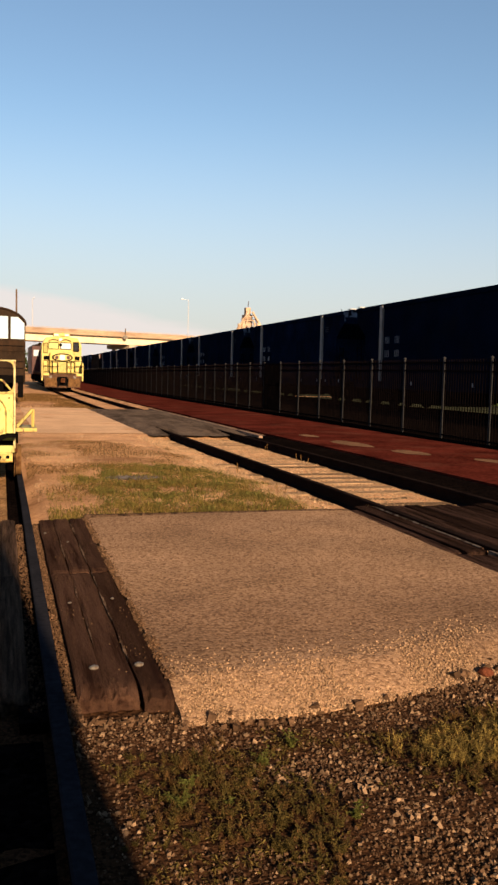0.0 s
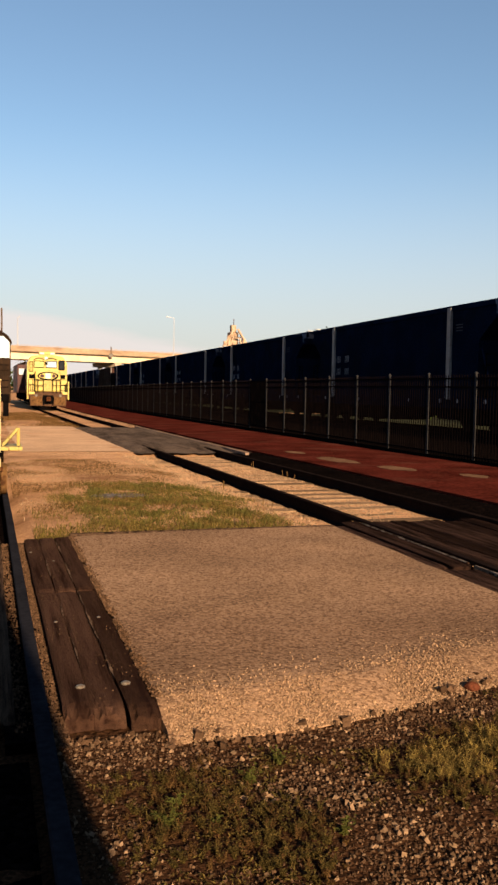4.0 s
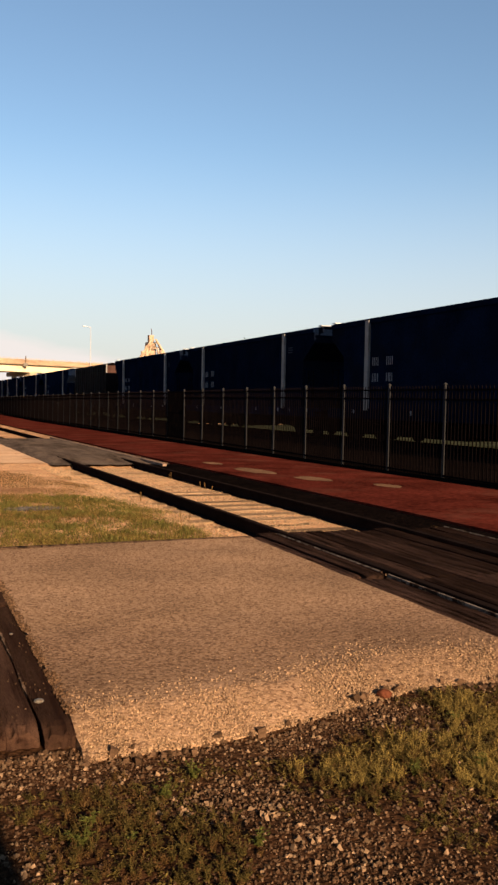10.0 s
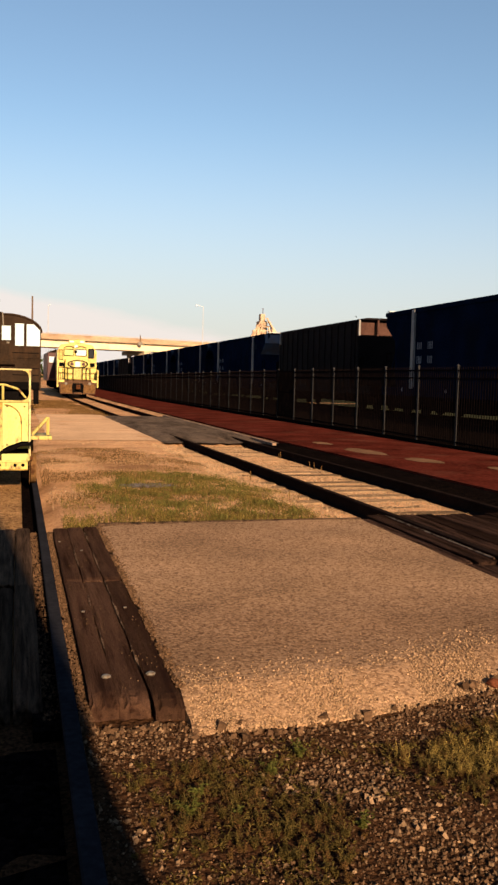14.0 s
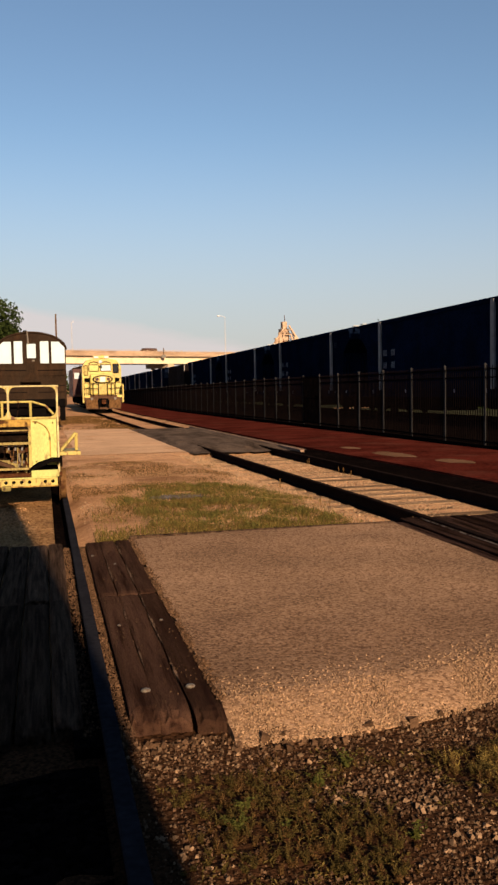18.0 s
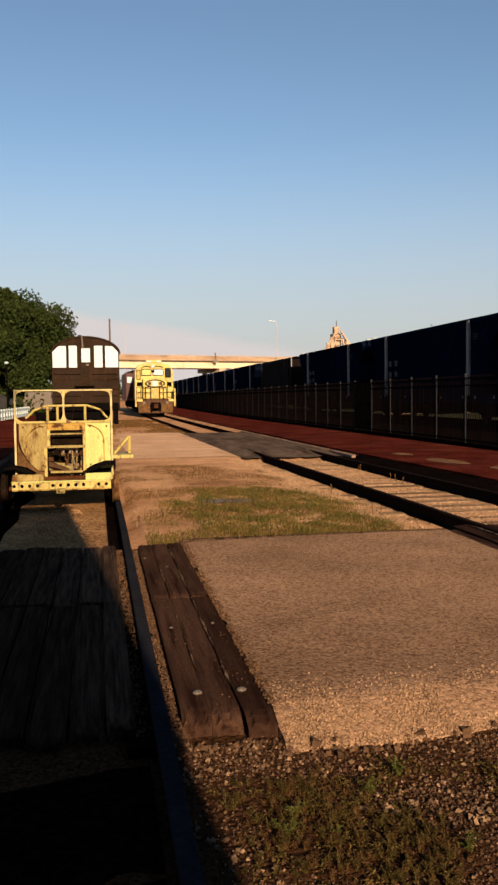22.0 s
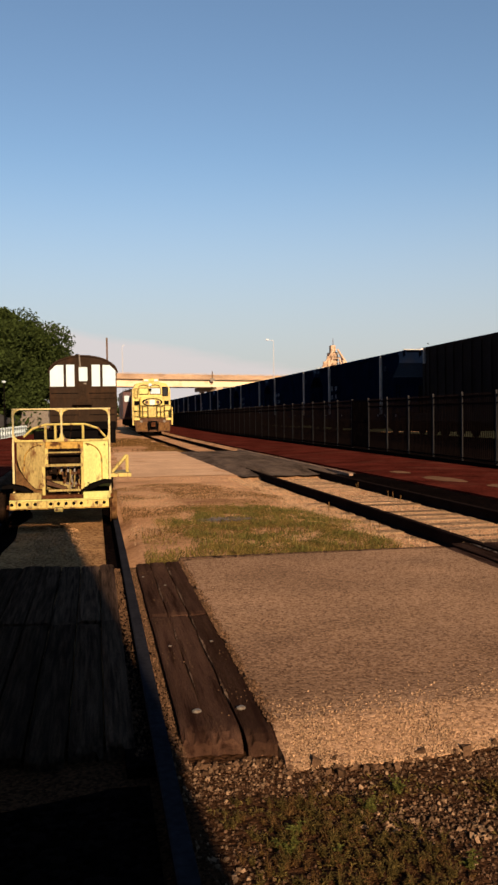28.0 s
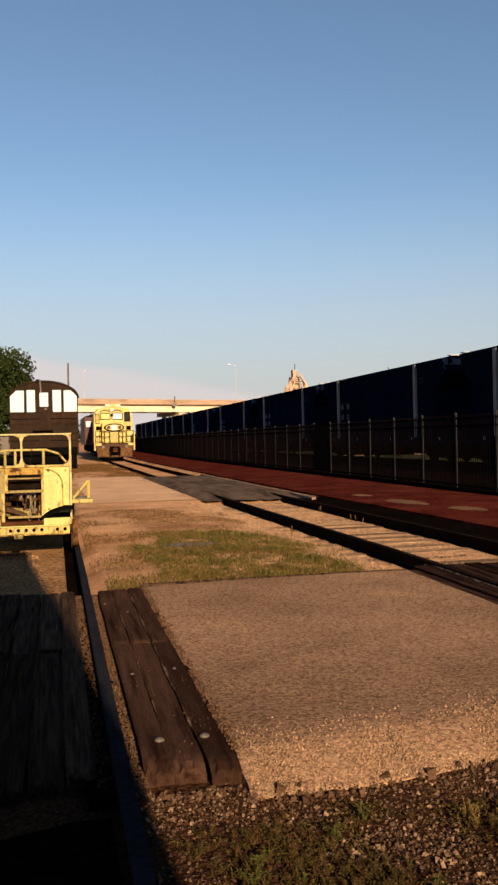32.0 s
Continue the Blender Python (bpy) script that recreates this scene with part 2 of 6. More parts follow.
M = {
    "soil": soil_material(),
    "paving": aggregate("exposed_aggregate", [(0.105, 0.060, 0.036), (0.192, 0.115, 0.067), (0.232, 0.142, 0.084), (0.31, 0.196, 0.120)], 72.0, depth=0.0034, patch=(0.85, 1.2), patch_scale=0.9, dirt=(4.45, 0.95, (0.79, 0.78, 0.79, 1))),
    "timber": material("old_timber", (0.058, 0.031, 0.0205), 0.88, var=0.6, scale=4, fine=45, bump=0.9, depth=0.009, per=0.3, stretch=(10, 0.55, 10), tint=(0.022, 0.011, 0.008), tint_scale=2.0, tint_edge=(0.46, 0.64), spec=0.0),
    "tie": material("tie_timber", (0.18, 0.118, 0.07), 0.9, var=0.5, scale=4, fine=50, bump=0.8, per=0.35, stretch=(0.7, 6, 6)),
    "rail": material("rail_steel", (0.012, 0.008, 0.007), 0.75, var=0.4, scale=3, fine=40, bump=0.2, depth=0.004, spec=0.0),
    # matt head; the sky's bluish reflection is put into its base colour
    "rail_top": material("rail_head", (0.0145, 0.0150, 0.0190), 0.9, var=0.4, scale=3, fine=30, bump=0.1, depth=0.002, spec=0.0),
    "stone": material("ballast", (0.068, 0.040, 0.024), 0.9, var=0.4, scale=14, fine=120, bump=0.3, per=0.5, island=True, depth=0.004),
    "weed": material("weed", (0.060, 0.044, 0.014), 0.8, var=0.4, scale=5, fine=40, bump=0, per=0.5, island=True),
    "sprig": material("green_sprig", (0.068, 0.070, 0.017), 0.7, var=0.3, scale=5, fine=40, bump=0, per=0.4, island=True),
    "olive": material("olive_weed", (0.165, 0.116, 0.033), 0.8, var=0.4, scale=5, fine=40, bump=0, per=0.45, island=True),
    "bed_stone": material("track_bed_stones", (0.30, 0.175, 0.085), 0.9, var=0.4, scale=14, fine=120, bump=0.3, per=0.5, island=True, depth=0.004),
    "crumb": material("slab_pebbles", (0.225, 0.145, 0.088), 0.9, var=0.3, scale=14, fine=120, bump=0.3, per=0.45, island=True, depth=0.003),
    "fragment": material("brick_fragment", (0.072, 0.024, 0.013), 0.9, var=0.4, scale=20, fine=90, bump=0.6, depth=0.004),
    "dry": material("dry_grass", (0.076, 0.043, 0.016), 0.8, var=0.35, scale=5, fine=40, bump=0, per=0.5, island=True),
    "red": material("red_brick_paving", (0.060, 0.0118, 0.0078), 0.92, var=0.7, scale=0.8, fine=14, bump=0.3, depth=0.01, tint=(0.098, 0.031, 0.02), tint_scale=0.6, tint_edge=(0.52, 0.74), spec=0.0),
    "asphalt": material("asphalt", (0.078, 0.057, 0.043), 0.95, var=0.7, scale=1.6, fine=24, bump=0.8, depth=0.012, stretch=(1.6, 0.4, 1), tint=(0.12, 0.083, 0.058), tint_scale=2.2, tint_edge=(0.55, 0.70), spec=0.0),
    "concrete": material("concrete", (0.33, 0.265, 0.19), 0.9, var=0.15, scale=0.4, fine=10, bump=0.2, tint=(0.27, 0.21, 0.15), tint_scale=0.25),
    "parapet": material("weathered_parapet", (0.30, 0.215, 0.145), 0.9, var=0.25, scale=0.5, fine=6, bump=0.2, stretch=(0.4, 1, 1.5), tint=(0.19, 0.13, 0.088), tint_scale=0.6, tint_edge=(0.48, 0.68)),
    "girder": material("pale_girder_concrete", (0.56, 0.45, 0.315), 0.85, var=0.12, scale=0.4, fine=8, bump=0.1, tint=(0.45, 0.34, 0.23), tint_scale=0.3),
    "rust_tan": material("rusty_plate", (0.095, 0.052, 0.022), 0.9, var=0.4, scale=5, fine=50, bump=0.4, tint=(0.04, 0.018, 0.009), tint_scale=7),
    "board": material("window_board_white", (0.37, 0.465, 0.52), 0.75, var=0.08, scale=2, fine=30, bump=0.05),
    "green_grass": material("fresh_grass", (0.064, 0.058, 0.017), 0.8, var=0.4, scale=5, fine=40, bump=0, per=0.5, island=True),
    "grass": material("short_grass", (0.086, 0.064, 0.019), 0.8, var=0.4, scale=5, fine=40, bump=0, per=0.5, island=True),
    "kerb": material("kerb_concrete", (0.19, 0.125, 0.09), 0.9, var=0.3, scale=3, fine=40, bump=0.4),
    "fence": material("fence_paint", (0.0044, 0.0030, 0.0029), 0.8, var=0.3, scale=4, fine=50, bump=0.1, depth=0.002, spec=0.0),
    "post": material("fence_post_paint", (0.0195, 0.0195, 0.0205), 0.7, var=0.3, scale=4, fine=50, bump=0.1, depth=0.002, spec=0.05),
    "navy": material("navy_paint", (0.0024, 0.0054, 0.0155), 0.7, var=0.5, scale=0.9, fine=14, bump=0.08, depth=0.006, tint=(0.0036, 0.005, 0.010), tint_scale=0.6, per=0.3, spec=0.0),
    "brown_car": material("brown_car_paint", (0.0065, 0.0045, 0.0045), 0.75, var=0.5, scale=0.9, fine=14, bump=0.15, depth=0.006, spec=0.02),
    "car_end": material("sunlit_rust_paint", (0.050, 0.026, 0.021), 0.7, var=0.4, scale=2, fine=20, bump=0.2),
    "grey_strip": material("grey_post_paint", (0.16, 0.15, 0.145), 0.6, var=0.2, scale=2, fine=20, bump=0.1, tint=(0.11, 0.1, 0.09), tint_scale=3),
    "mid_stone": material("mid_gravel", (0.145, 0.094, 0.058), 0.9, var=0.3, scale=14, fine=120, bump=0.3, per=0.5, island=True, depth=0.004),
    "roof_grey": material("galvanized_walk", (0.35, 0.35, 0.36), 0.5, metal=0.2, var=0.2, scale=3, fine=30, bump=0.1),
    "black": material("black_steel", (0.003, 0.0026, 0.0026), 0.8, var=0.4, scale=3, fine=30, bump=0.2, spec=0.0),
    "faint_mark": material("worn_stencil", (0.030, 0.033, 0.040), 0.7, var=0.4, scale=9, fine=60, bump=0),
    "white_mark": material("white_stencil", (0.17, 0.175, 0.19), 0.7, var=0.4, scale=9, fine=60, bump=0),
    "yellow": material("yellow_paint", (0.30, 0.245, 0.068), 0.6, var=0.3, scale=3, fine=40, bump=0.2, stretch=(1.6, 1, 0.7), tint=(0.085, 0.036, 0.013), tint_scale=11, tint_edge=(0.54, 0.64)),
    "yellow_pale": material("faded_yellow_paint", (0.325, 0.345, 0.112), 0.6, var=0.25, scale=4, fine=50, bump=0.2, stretch=(1.5, 1, 0.6), tint=(0.15, 0.085, 0.025), tint_scale=8, tint_edge=(0.56, 0.68)),
    "yellow_dull": material("dusty_yellow_paint", (0.215, 0.17, 0.068), 0.7, var=0.35, scale=4, fine=45, bump=0.25, stretch=(1.5, 1, 0.6), tint=(0.085, 0.042, 0.017), tint_scale=7, tint_edge=(0.50, 0.64)),
    "frame_cream": material("faded_cream_paint", (0.36, 0.31, 0.15), 0.65, var=0.3, scale=4, fine=40, bump=0.2, tint=(0.13, 0.075, 0.03), tint_scale=12, tint_edge=(0.54, 0.66)),
    "scorched": material("scorched_paint", (0.29, 0.185, 0.048), 0.8, var=0.4, scale=5, fine=50, bump=0.3, tint=(0.05, 0.022, 0.010), tint_scale=9, tint_edge=(0.48, 0.6)),
    "railcar": material("railcar_paint", (0.019, 0.0125, 0.0085), 0.75, var=0.4, scale=1.6, fine=25, bump=0.2, stretch=(1, 1, 0.4), tint=(0.034, 0.019, 0.011), tint_scale=2.5, tint_edge=(0.5, 0.7), spec=0.0),
    "loco_yellow": material("locomotive_yellow", (0.37, 0.295, 0.072), 0.5, var=0.3, scale=1.5, fine=20, bump=0.05, tint=(0.13, 0.07, 0.02), tint_scale=3, tint_edge=(0.56, 0.70)),
    "rust": material("rust", (0.055, 0.022, 0.010), 0.9, var=0.5, scale=5, fine=50, bump=0.5, tint=(0.02, 0.009, 0.006), tint_scale=4),
    "grime": material("grimy_pilot", (0.06, 0.034, 0.021), 0.85, var=0.4, scale=3, fine=30, bump=0.3),
    "dark_brown": material("dark_brown_paint", (0.0085, 0.0055, 0.004), 0.75, var=0.4, scale=2, fine=30, bump=0.2, tint=(0.02, 0.011, 0.0065), tint_scale=3, spec=0.0),
    "maroon": material("maroon_paint", (0.035, 0.007, 0.006), 0.6, var=0.3, scale=1, fine=20, bump=0.1),
    "white": material("white_paint", (0.35, 0.43, 0.47), 0.7, var=0.1, scale=2, fine=30, bump=0.05),
    "leaf": material("oak_leaf", (0.021, 0.031, 0.009), 0.7, var=0.35, scale=0.4, fine=3, bump=0, per=0.3, island=True),
    "bark": material("bark", (0.09, 0.06, 0.04), 0.95, var=0.4, scale=4, fine=30, bump=0.8, depth=0.03),
    "tan_metal": material("tan_plant_cladding", (0.36, 0.27, 0.195), 0.7, var=0.3, scale=0.3, fine=2, bump=0.1, tint=(0.17, 0.11, 0.07), tint_scale=0.4),
    "brown_ballast": aggregate("brown_ballast", [(0.10, 0.052, 0.021), (0.24, 0.130, 0.054), (0.31, 0.172, 0.074), (0.39, 0.228, 0.108)], 42.0, depth=0.012, patch=(0.75, 1.15), patch_scale=1.3),
    # near-black tones; several strips use them to carry shade in their colour
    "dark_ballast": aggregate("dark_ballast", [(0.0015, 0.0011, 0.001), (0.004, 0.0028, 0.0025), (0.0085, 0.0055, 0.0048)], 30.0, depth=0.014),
    # brown timber, lighter in base than the crossing planks, with near-black streaks
    "deck": material("deck_timber", (0.086, 0.053, 0.035), 0.9, var=0.7, scale=5, fine=60, bump=1.0, depth=0.016, per=0.5, stretch=(11, 0.5, 11), tint=(0.018, 0.012, 0.010), tint_scale=2.2, tint_edge=(0.48, 0.68), spec=0.0),
    "frayed": material("frayed_timber", (0.10, 0.064, 0.042), 0.9, var=0.7, scale=6, fine=50, bump=0.6, tint=(0.03, 0.018, 0.013), tint_scale=9, tint_edge=(0.48, 0.58), spec=0.0),
    "splinter": material("splintered_timber", (0.13, 0.105, 0.085), 0.9, var=0.7, scale=6, fine=50, bump=0.6, tint=(0.03, 0.018, 0.013), tint_scale=9, tint_edge=(0.5, 0.56), spec=0.0),
    "sand": material("worn_sand", (0.13, 0.07, 0.04), 0.95, var=0.4, scale=2, fine=50, bump=0.3),
    "pale_stone": material("pale_gravel", (0.225, 0.150, 0.092), 0.9, var=0.3, scale=14, fine=120, bump=0.3, per=0.5, island=True, depth=0.004),
    "path": aggregate("sandy_concrete", [(0.42, 0.258, 0.148), (0.50, 0.315, 0.185), (0.57, 0.37, 0.222)], 40.0, depth=0.003, patch=(0.85, 1.1)),
    "verge": material("green_verge", (0.030, 0.032, 0.018), 0.95, var=0.8, scale=0.7, fine=6, bump=0.6, depth=0.03, tint=(0.055, 0.05, 0.03), tint_scale=1.4),
    "wet_timber": material("dark_damp_timber", (0.042, 0.0235, 0.0175), 0.8, var=0.8, scale=5, fine=60, bump=1.0, per=0.5, stretch=(8, 0.6, 8), tint=(0.010, 0.006, 0.0045), tint_scale=2.5, tint_edge=(0.44, 0.6), spec=0.0),
    "ash": material("ash_gravel", (0.06, 0.055, 0.062), 0.9, var=0.4, scale=14, fine=120, bump=0.2, per=0.6, island=True, depth=0.004),
    "bolt": material("bolt_head", (0.105, 0.092, 0.076), 0.6, var=0.4, scale=20, fine=80, bump=0.3, tint=(0.06, 0.035, 0.02), tint_scale=30),
    "glass": material("dark_glass", (0.015, 0.016, 0.018), 0.08, var=0.2, scale=2, fine=10, bump=0),
    "brick": material("shade_building_brick", (0.30, 0.14, 0.09), 0.9, var=0.3, scale=2, fine=20, bump=0.3),
}


# ---- building helpers ----
def add_box(bm, x0, x1, y0, y1, z0, z1, bevel=0.0):
    r = bmesh.ops.create_cube(bm, size=1.0, matrix=Matrix.Translation(((x0 + x1) / 2, (y0 + y1) / 2, (z0 + z1) / 2)) @ Matrix.Diagonal((x1 - x0, y1 - y0, z1 - z0, 1)))
    if bevel:
        vs = set(r["verts"])
        bmesh.ops.bevel(bm, geom=[e for e in bm.edges if e.verts[0] in vs and e.verts[1] in vs], offset=bevel, segments=2, affect="EDGES", profile=0.6)


def box(x0, x1, y0, y1, z0, z1, bevel=0.0):
    bm = bmesh.new()
    add_box(bm, x0, x1, y0, y1, z0, z1, bevel)
    return bm


def add_rod(bm, a, b, r, n=8, r2=None):
    a, b = Vector(a), Vector(b)
    q = (b - a).to_track_quat("Z", "Y").to_matrix().to_4x4()
    bmesh.ops.create_cone(bm, cap_ends=True, segments=n, radius1=r, radius2=r if r2 is None else r2, depth=(b - a).length, matrix=Matrix.Translation((a + b) / 2) @ q)


def rod(a, b, r, n=8, r2=None):
    bm = bmesh.new()
    add_rod(bm, a, b, r, n, r2)
    return bm


def prism(profile, axis, a, b):
    """A profile of 2D points drawn out from a to b along x (profile in y, z), y (in x, z) or z (in x, y)."""
    bm = bmesh.new()
    put = {"x": lambda p, s: (s, p[0], p[1]), "y": lambda p, s: (p[0], s, p[1]), "z": lambda p, s: (p[0], p[1], s)}[axis]
    lo, hi = [bm.verts.new(put(p, a)) for p in profile], [bm.verts.new(put(p, b)) for p in profile]
    bm.faces.new(lo), bm.faces.new(hi)
    for i in range(len(profile)):
        j = (i + 1) % len(profile)
        bm.faces.new((lo[i], lo[j], hi[j], hi[i]))
    bmesh.ops.recalc_face_normals(bm, faces=bm.faces)
    return bm


def mesh_of(name, bm, mat):
    me = bpy.data.meshes.new(name)
    bm.to_mesh(me)
    bm.free()
    me.materials.append(mat)
    return me


def part(name, bm, mat, parent=None, label=""):
    ob = new(name, mesh_of(name, bm, mat))
    ob.parent = parent
    return tagged(ob, label)


def thing(name, label, category, group="", kind="", at=(0, 0, 0)):
    ob = new(name)
    ob.location = at
    return tagged(ob, label, category, group, kind)


def solid(name, bm, mat, label, category, kind="", group=""):
    return tagged(new(name, mesh_of(name, bm, mat)), label, category, group, kind)


def raw(name, verts, faces, mat, parent=None):
    me = bpy.data.meshes.new(name)
    me.from_pydata(verts, [], faces)
    me.materials.append(mat)
    ob = new(name, me)
    ob.parent = parent
    return ob


def piece(name, me, parent, m):
    ob = new(name, me)
    ob.parent = parent
    ob.matrix_basis = m
    return ob


def level(y):
    """Height of the rail heads: flat at the near crossing, falling gently away from it."""
    for (a, za), (b, zb) in (((9, 0.0), (20, -0.12)), ((20, -0.12), (38, -0.27)), ((38, -0.27), (65, -0.47)), ((65, -0.47), (140, -0.62))):
        if y <= b:
            return za + (zb - za) * max(0.0, y - a) / (b - a)
    return -0.62


# ---- ground ----
GX = [-1500, -500, -150, -60, -30, -16] + [-9 + 0.22 * i for i in range(92)] + [14, 20, 40, 80, 200, 600, 1500]
GY = [-1500, -400, -100, -40, -15, -6] + [-2 + 0.22 * i for i in range(180)] + [40, 45, 50, 60, 75, 95, 120, 160, 250, 500, 1200, 3000]


def ground_height(x, y):
    z = level(y) - 0.075
    if -6 < x < 6.2 and -2 < y < 40:
        z += 0.018 * noise.noise((x * 1.1, y * 1.1, 0)) + 0.008 * noise.noise((x * 4, y * 4, 3))
    if 2.8 < x < 6.6 and 8.0 < y < 20.6:
        z -= 0.095 * min(1.0, (x - 2.8) / 0.9, (6.6 - x) / 0.3) * min(1.0, (y - 8.0) / 0.5, (20.6 - y) / 0.5)
    if 3.0 < x < 6.4 and 36.0 < y < 90:
        z -= 0.09 * min(1.0, (x - 3.0) / 0.5, (6.4 - x) / 0.3) * min(1.0, (y - 36.0) / 0.5)
    if -1.5 < x < 0.42 and 8.0 < y < 40:
        z -= 0.085 * min(1.0, (x + 1.5) / 0.12, (0.42 - x) / 0.12) * min(1.0, (y - 8.0) / 0.3)
        z += 0.05 * max(0.0, 1 - abs(x + 0.5) / 0.6)
    if 0.4 < x < 6.0 and -1 < y < 3.5:
        z += 0.035 * noise.noise((x * 1.7, y * 1.7, 6)) * min(1.0, (3.5 - y) / 0.6, (x - 0.4) / 0.3)
    return z - 0.03 * min(1.0, max(0.0, (4.2 - y) / 0.9))


HEIGHT = np.array([[ground_height(x, y) for x in GX] for y in GY])


def bisect(steps, v):
    lo, hi = 0, len(steps) - 1
    while lo < hi:
        mid = (lo + hi) // 2
        if steps[mid] < v:
            lo = mid + 1
        else:
            hi = mid
    return lo


def ground_z(x, y):
    """Height of the ground sheet itself, between its grid points."""
    i, j = max(0, bisect(GX, x) - 1), max(0, bisect(GY, y) - 1)
    u, v = (x - GX[i]) / (GX[i + 1] - GX[i]), (y - GY[j]) / (GY[j + 1] - GY[j])
    return float((HEIGHT[j, i] * (1 - u) + HEIGHT[j, i + 1] * u) * (1 - v) + (HEIGHT[j + 1, i] * (1 - u) + HEIGHT[j + 1, i + 1] * u) * v)


verts = [(x, y, HEIGHT[j, i]) for j, y in enumerate(GY) for i, x in enumerate(GX)]
nx = len(GX)
faces = [(j * nx + i, j * nx + i + 1, (j + 1) * nx + i + 1, (j + 1) * nx + i) for j in range(len(GY) - 1) for i in range(nx - 1)]
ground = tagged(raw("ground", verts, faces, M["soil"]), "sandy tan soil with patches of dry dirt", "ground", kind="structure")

# exposed-aggregate crossing slab between the two tracks
bm = bmesh.new()
N = 40
SX0, SX1 = 0.745, 3.46


def slab_front(x):
    """Where the crumbling near edge of the slab runs."""
    return 3.44 + 0.30 * math.exp(-((x - 2.75) / 0.85) ** 2) - 0.06 * max(0.0, x - 3.2) / 0.26


edge_near = [(SX0 + (SX1 - SX0) * i / N, slab_front(SX0 + (SX1 - SX0) * i / N) + 0.03 * noise.noise((i * 0.7, 0, 9))) for i in range(N + 1)]
edge_far = [(SX0 + 0.02 + (SX1 - SX0 - 0.02) * i / N, 8.02 + 0.10 * math.sin(i / N * 2.6) + 0.012 * noise.noise((i * 0.9, 5, 2))) for i in range(N + 1)]
ROWS = 60
grid = []
for k in range(ROWS + 1):
    row = []
    for i, (a, b) in enumerate(zip(edge_near, edge_far)):
        f = (k / ROWS) ** 1.6
        y = a[1] + (b[1] - a[1]) * f
        d = y - a[1]                              # the last third of a metre slopes down to the weeds
        z = 0.006 * noise.noise((a[0] * 2, y * 2, 1)) - 0.078 * max(0.0, 1 - d / (0.36 + 0.08 * noise.noise((a[0] * 3, 0, 4)))) ** 1.25 + 0.006 * noise.noise((a[0] * 14, y * 14, 6)) * max(0.0, 1 - d / 0.5)
        x = a[0] + (b[0] - a[0]) * f + (0.012 * noise.noise((y * 9, 3, 3)) if i == 0 else 0)
        row.append(bm.verts.new((x, y, z)))
    grid.append(row)
for k in range(ROWS):
    for i in range(N):
        bm.faces.new((grid[k][i], grid[k][i + 1], grid[k + 1][i + 1], grid[k + 1][i]))
rim = [e for e in bm.edges if e.is_boundary]
ext = bmesh.ops.extrude_edge_only(bm, edges=rim)["geom"]
for v in ext:
    if isinstance(v, bmesh.types.BMVert):
        v.co.z = -0.16
bmesh.ops.recalc_face_normals(bm, faces=bm.faces)
paving = solid("pavement", bm, M["paving"], "tan exposed-aggregate crossing slab between two tracks", "pavement", kind="structure")

# dark strip that closes the slab's far edge
tagged(part("edging", box(0.76, 3.47, 8.135, 8.19, -0.14, 0.004, 0.006), M["deck"]), "dark strip along the far edge of the slab", "edging", kind="structure")

# tan concrete path further on and dark asphalt crossing over the second track
def strip(name, x0, x1, ys, dz, mat, label, cat, wob=0.0, thick=0.2):
    """A long strip that follows the fall of the ground."""
    vs, fs = [], []
    for y in ys:
        w = wob * noise.noise((y * 0.8, x0, 4))
        for x in (x0 + w, x0 + w + 1e-3, (x0 + x1) / 2, x1):
            z = level(y) + dz - (thick if x in (x0 + w,) else 0)
            vs.append((x, y, z))
    for j in range(len(ys) - 1):
        for i in range(3):
            fs.append((j * 4 + i, j * 4 + i + 1, j * 4 + 5 + i, j * 4 + 4 + i))
    return tagged(raw(name, vs, fs, mat), label, cat, kind="structure")


strip("platform_red", 6.42, 10.9, [-30 + 2.0 * i for i in range(90)], -0.02, M["red"], "red brick paved walkway along the fence", "pavement", 0.03)
strip("pavement_path", 0.72, 3.42, [21.0 + 0.5 * i for i in range(32)], -0.066, M["path"], "sandy tan concrete path beside the track", "pavement", 0.1, 0.03)
strip("ballast_gutter", 5.50, 6.425, [3.0 + 0.5 * i for i in range(35)], -0.055, M["dark_ballast"], "dark ballast between rail and red walkway", "ballast", 0.0, 0.02)
for px, py, pl, pw in ((7.3, 17.1, 0.95, 0.30), (7.62, 14.9, 0.6, 0.28), (7.25, 19.6, 0.5, 0.2), (8.3, 13.2, 0.4, 0.2)):
    ring = [(px + pw * math.cos(a / 24 * 6.283) * (1 + 0.3 * noise.noise((a * 0.9, px, 1))), py + pl * math.sin(a / 24 * 6.283) * (1 + 0.3 * noise.noise((a * 0.7, px, 5)))) for a in range(24)]
    tagged(raw("sand_patch", [(x, y, level(y) - 0.015) for x, y in ring], [tuple(range(24))], M["sand"]), "worn pale sandy patch on the red walkway", "sand", kind="structure")
# near-black colour keeps the ground beside and under the train dark
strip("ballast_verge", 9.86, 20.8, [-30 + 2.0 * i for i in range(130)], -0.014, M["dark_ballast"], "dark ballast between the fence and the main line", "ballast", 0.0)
strip("far_verge", 20.8, 60, [-30 + 2.0 * i for i in range(130)], -0.06, M["verge"], "green grass verge beyond the main line", "grass", 0.0)
# the deep shade on the near track is put into this strip's colour
strip("shade_ballast", -1.17, 0.17, [-6 + 0.46 * i for i in range(22)], -0.10, M["dark_ballast"], "ballast between the near rails, blackened for shade", "ballast", 0.0, 0.02)
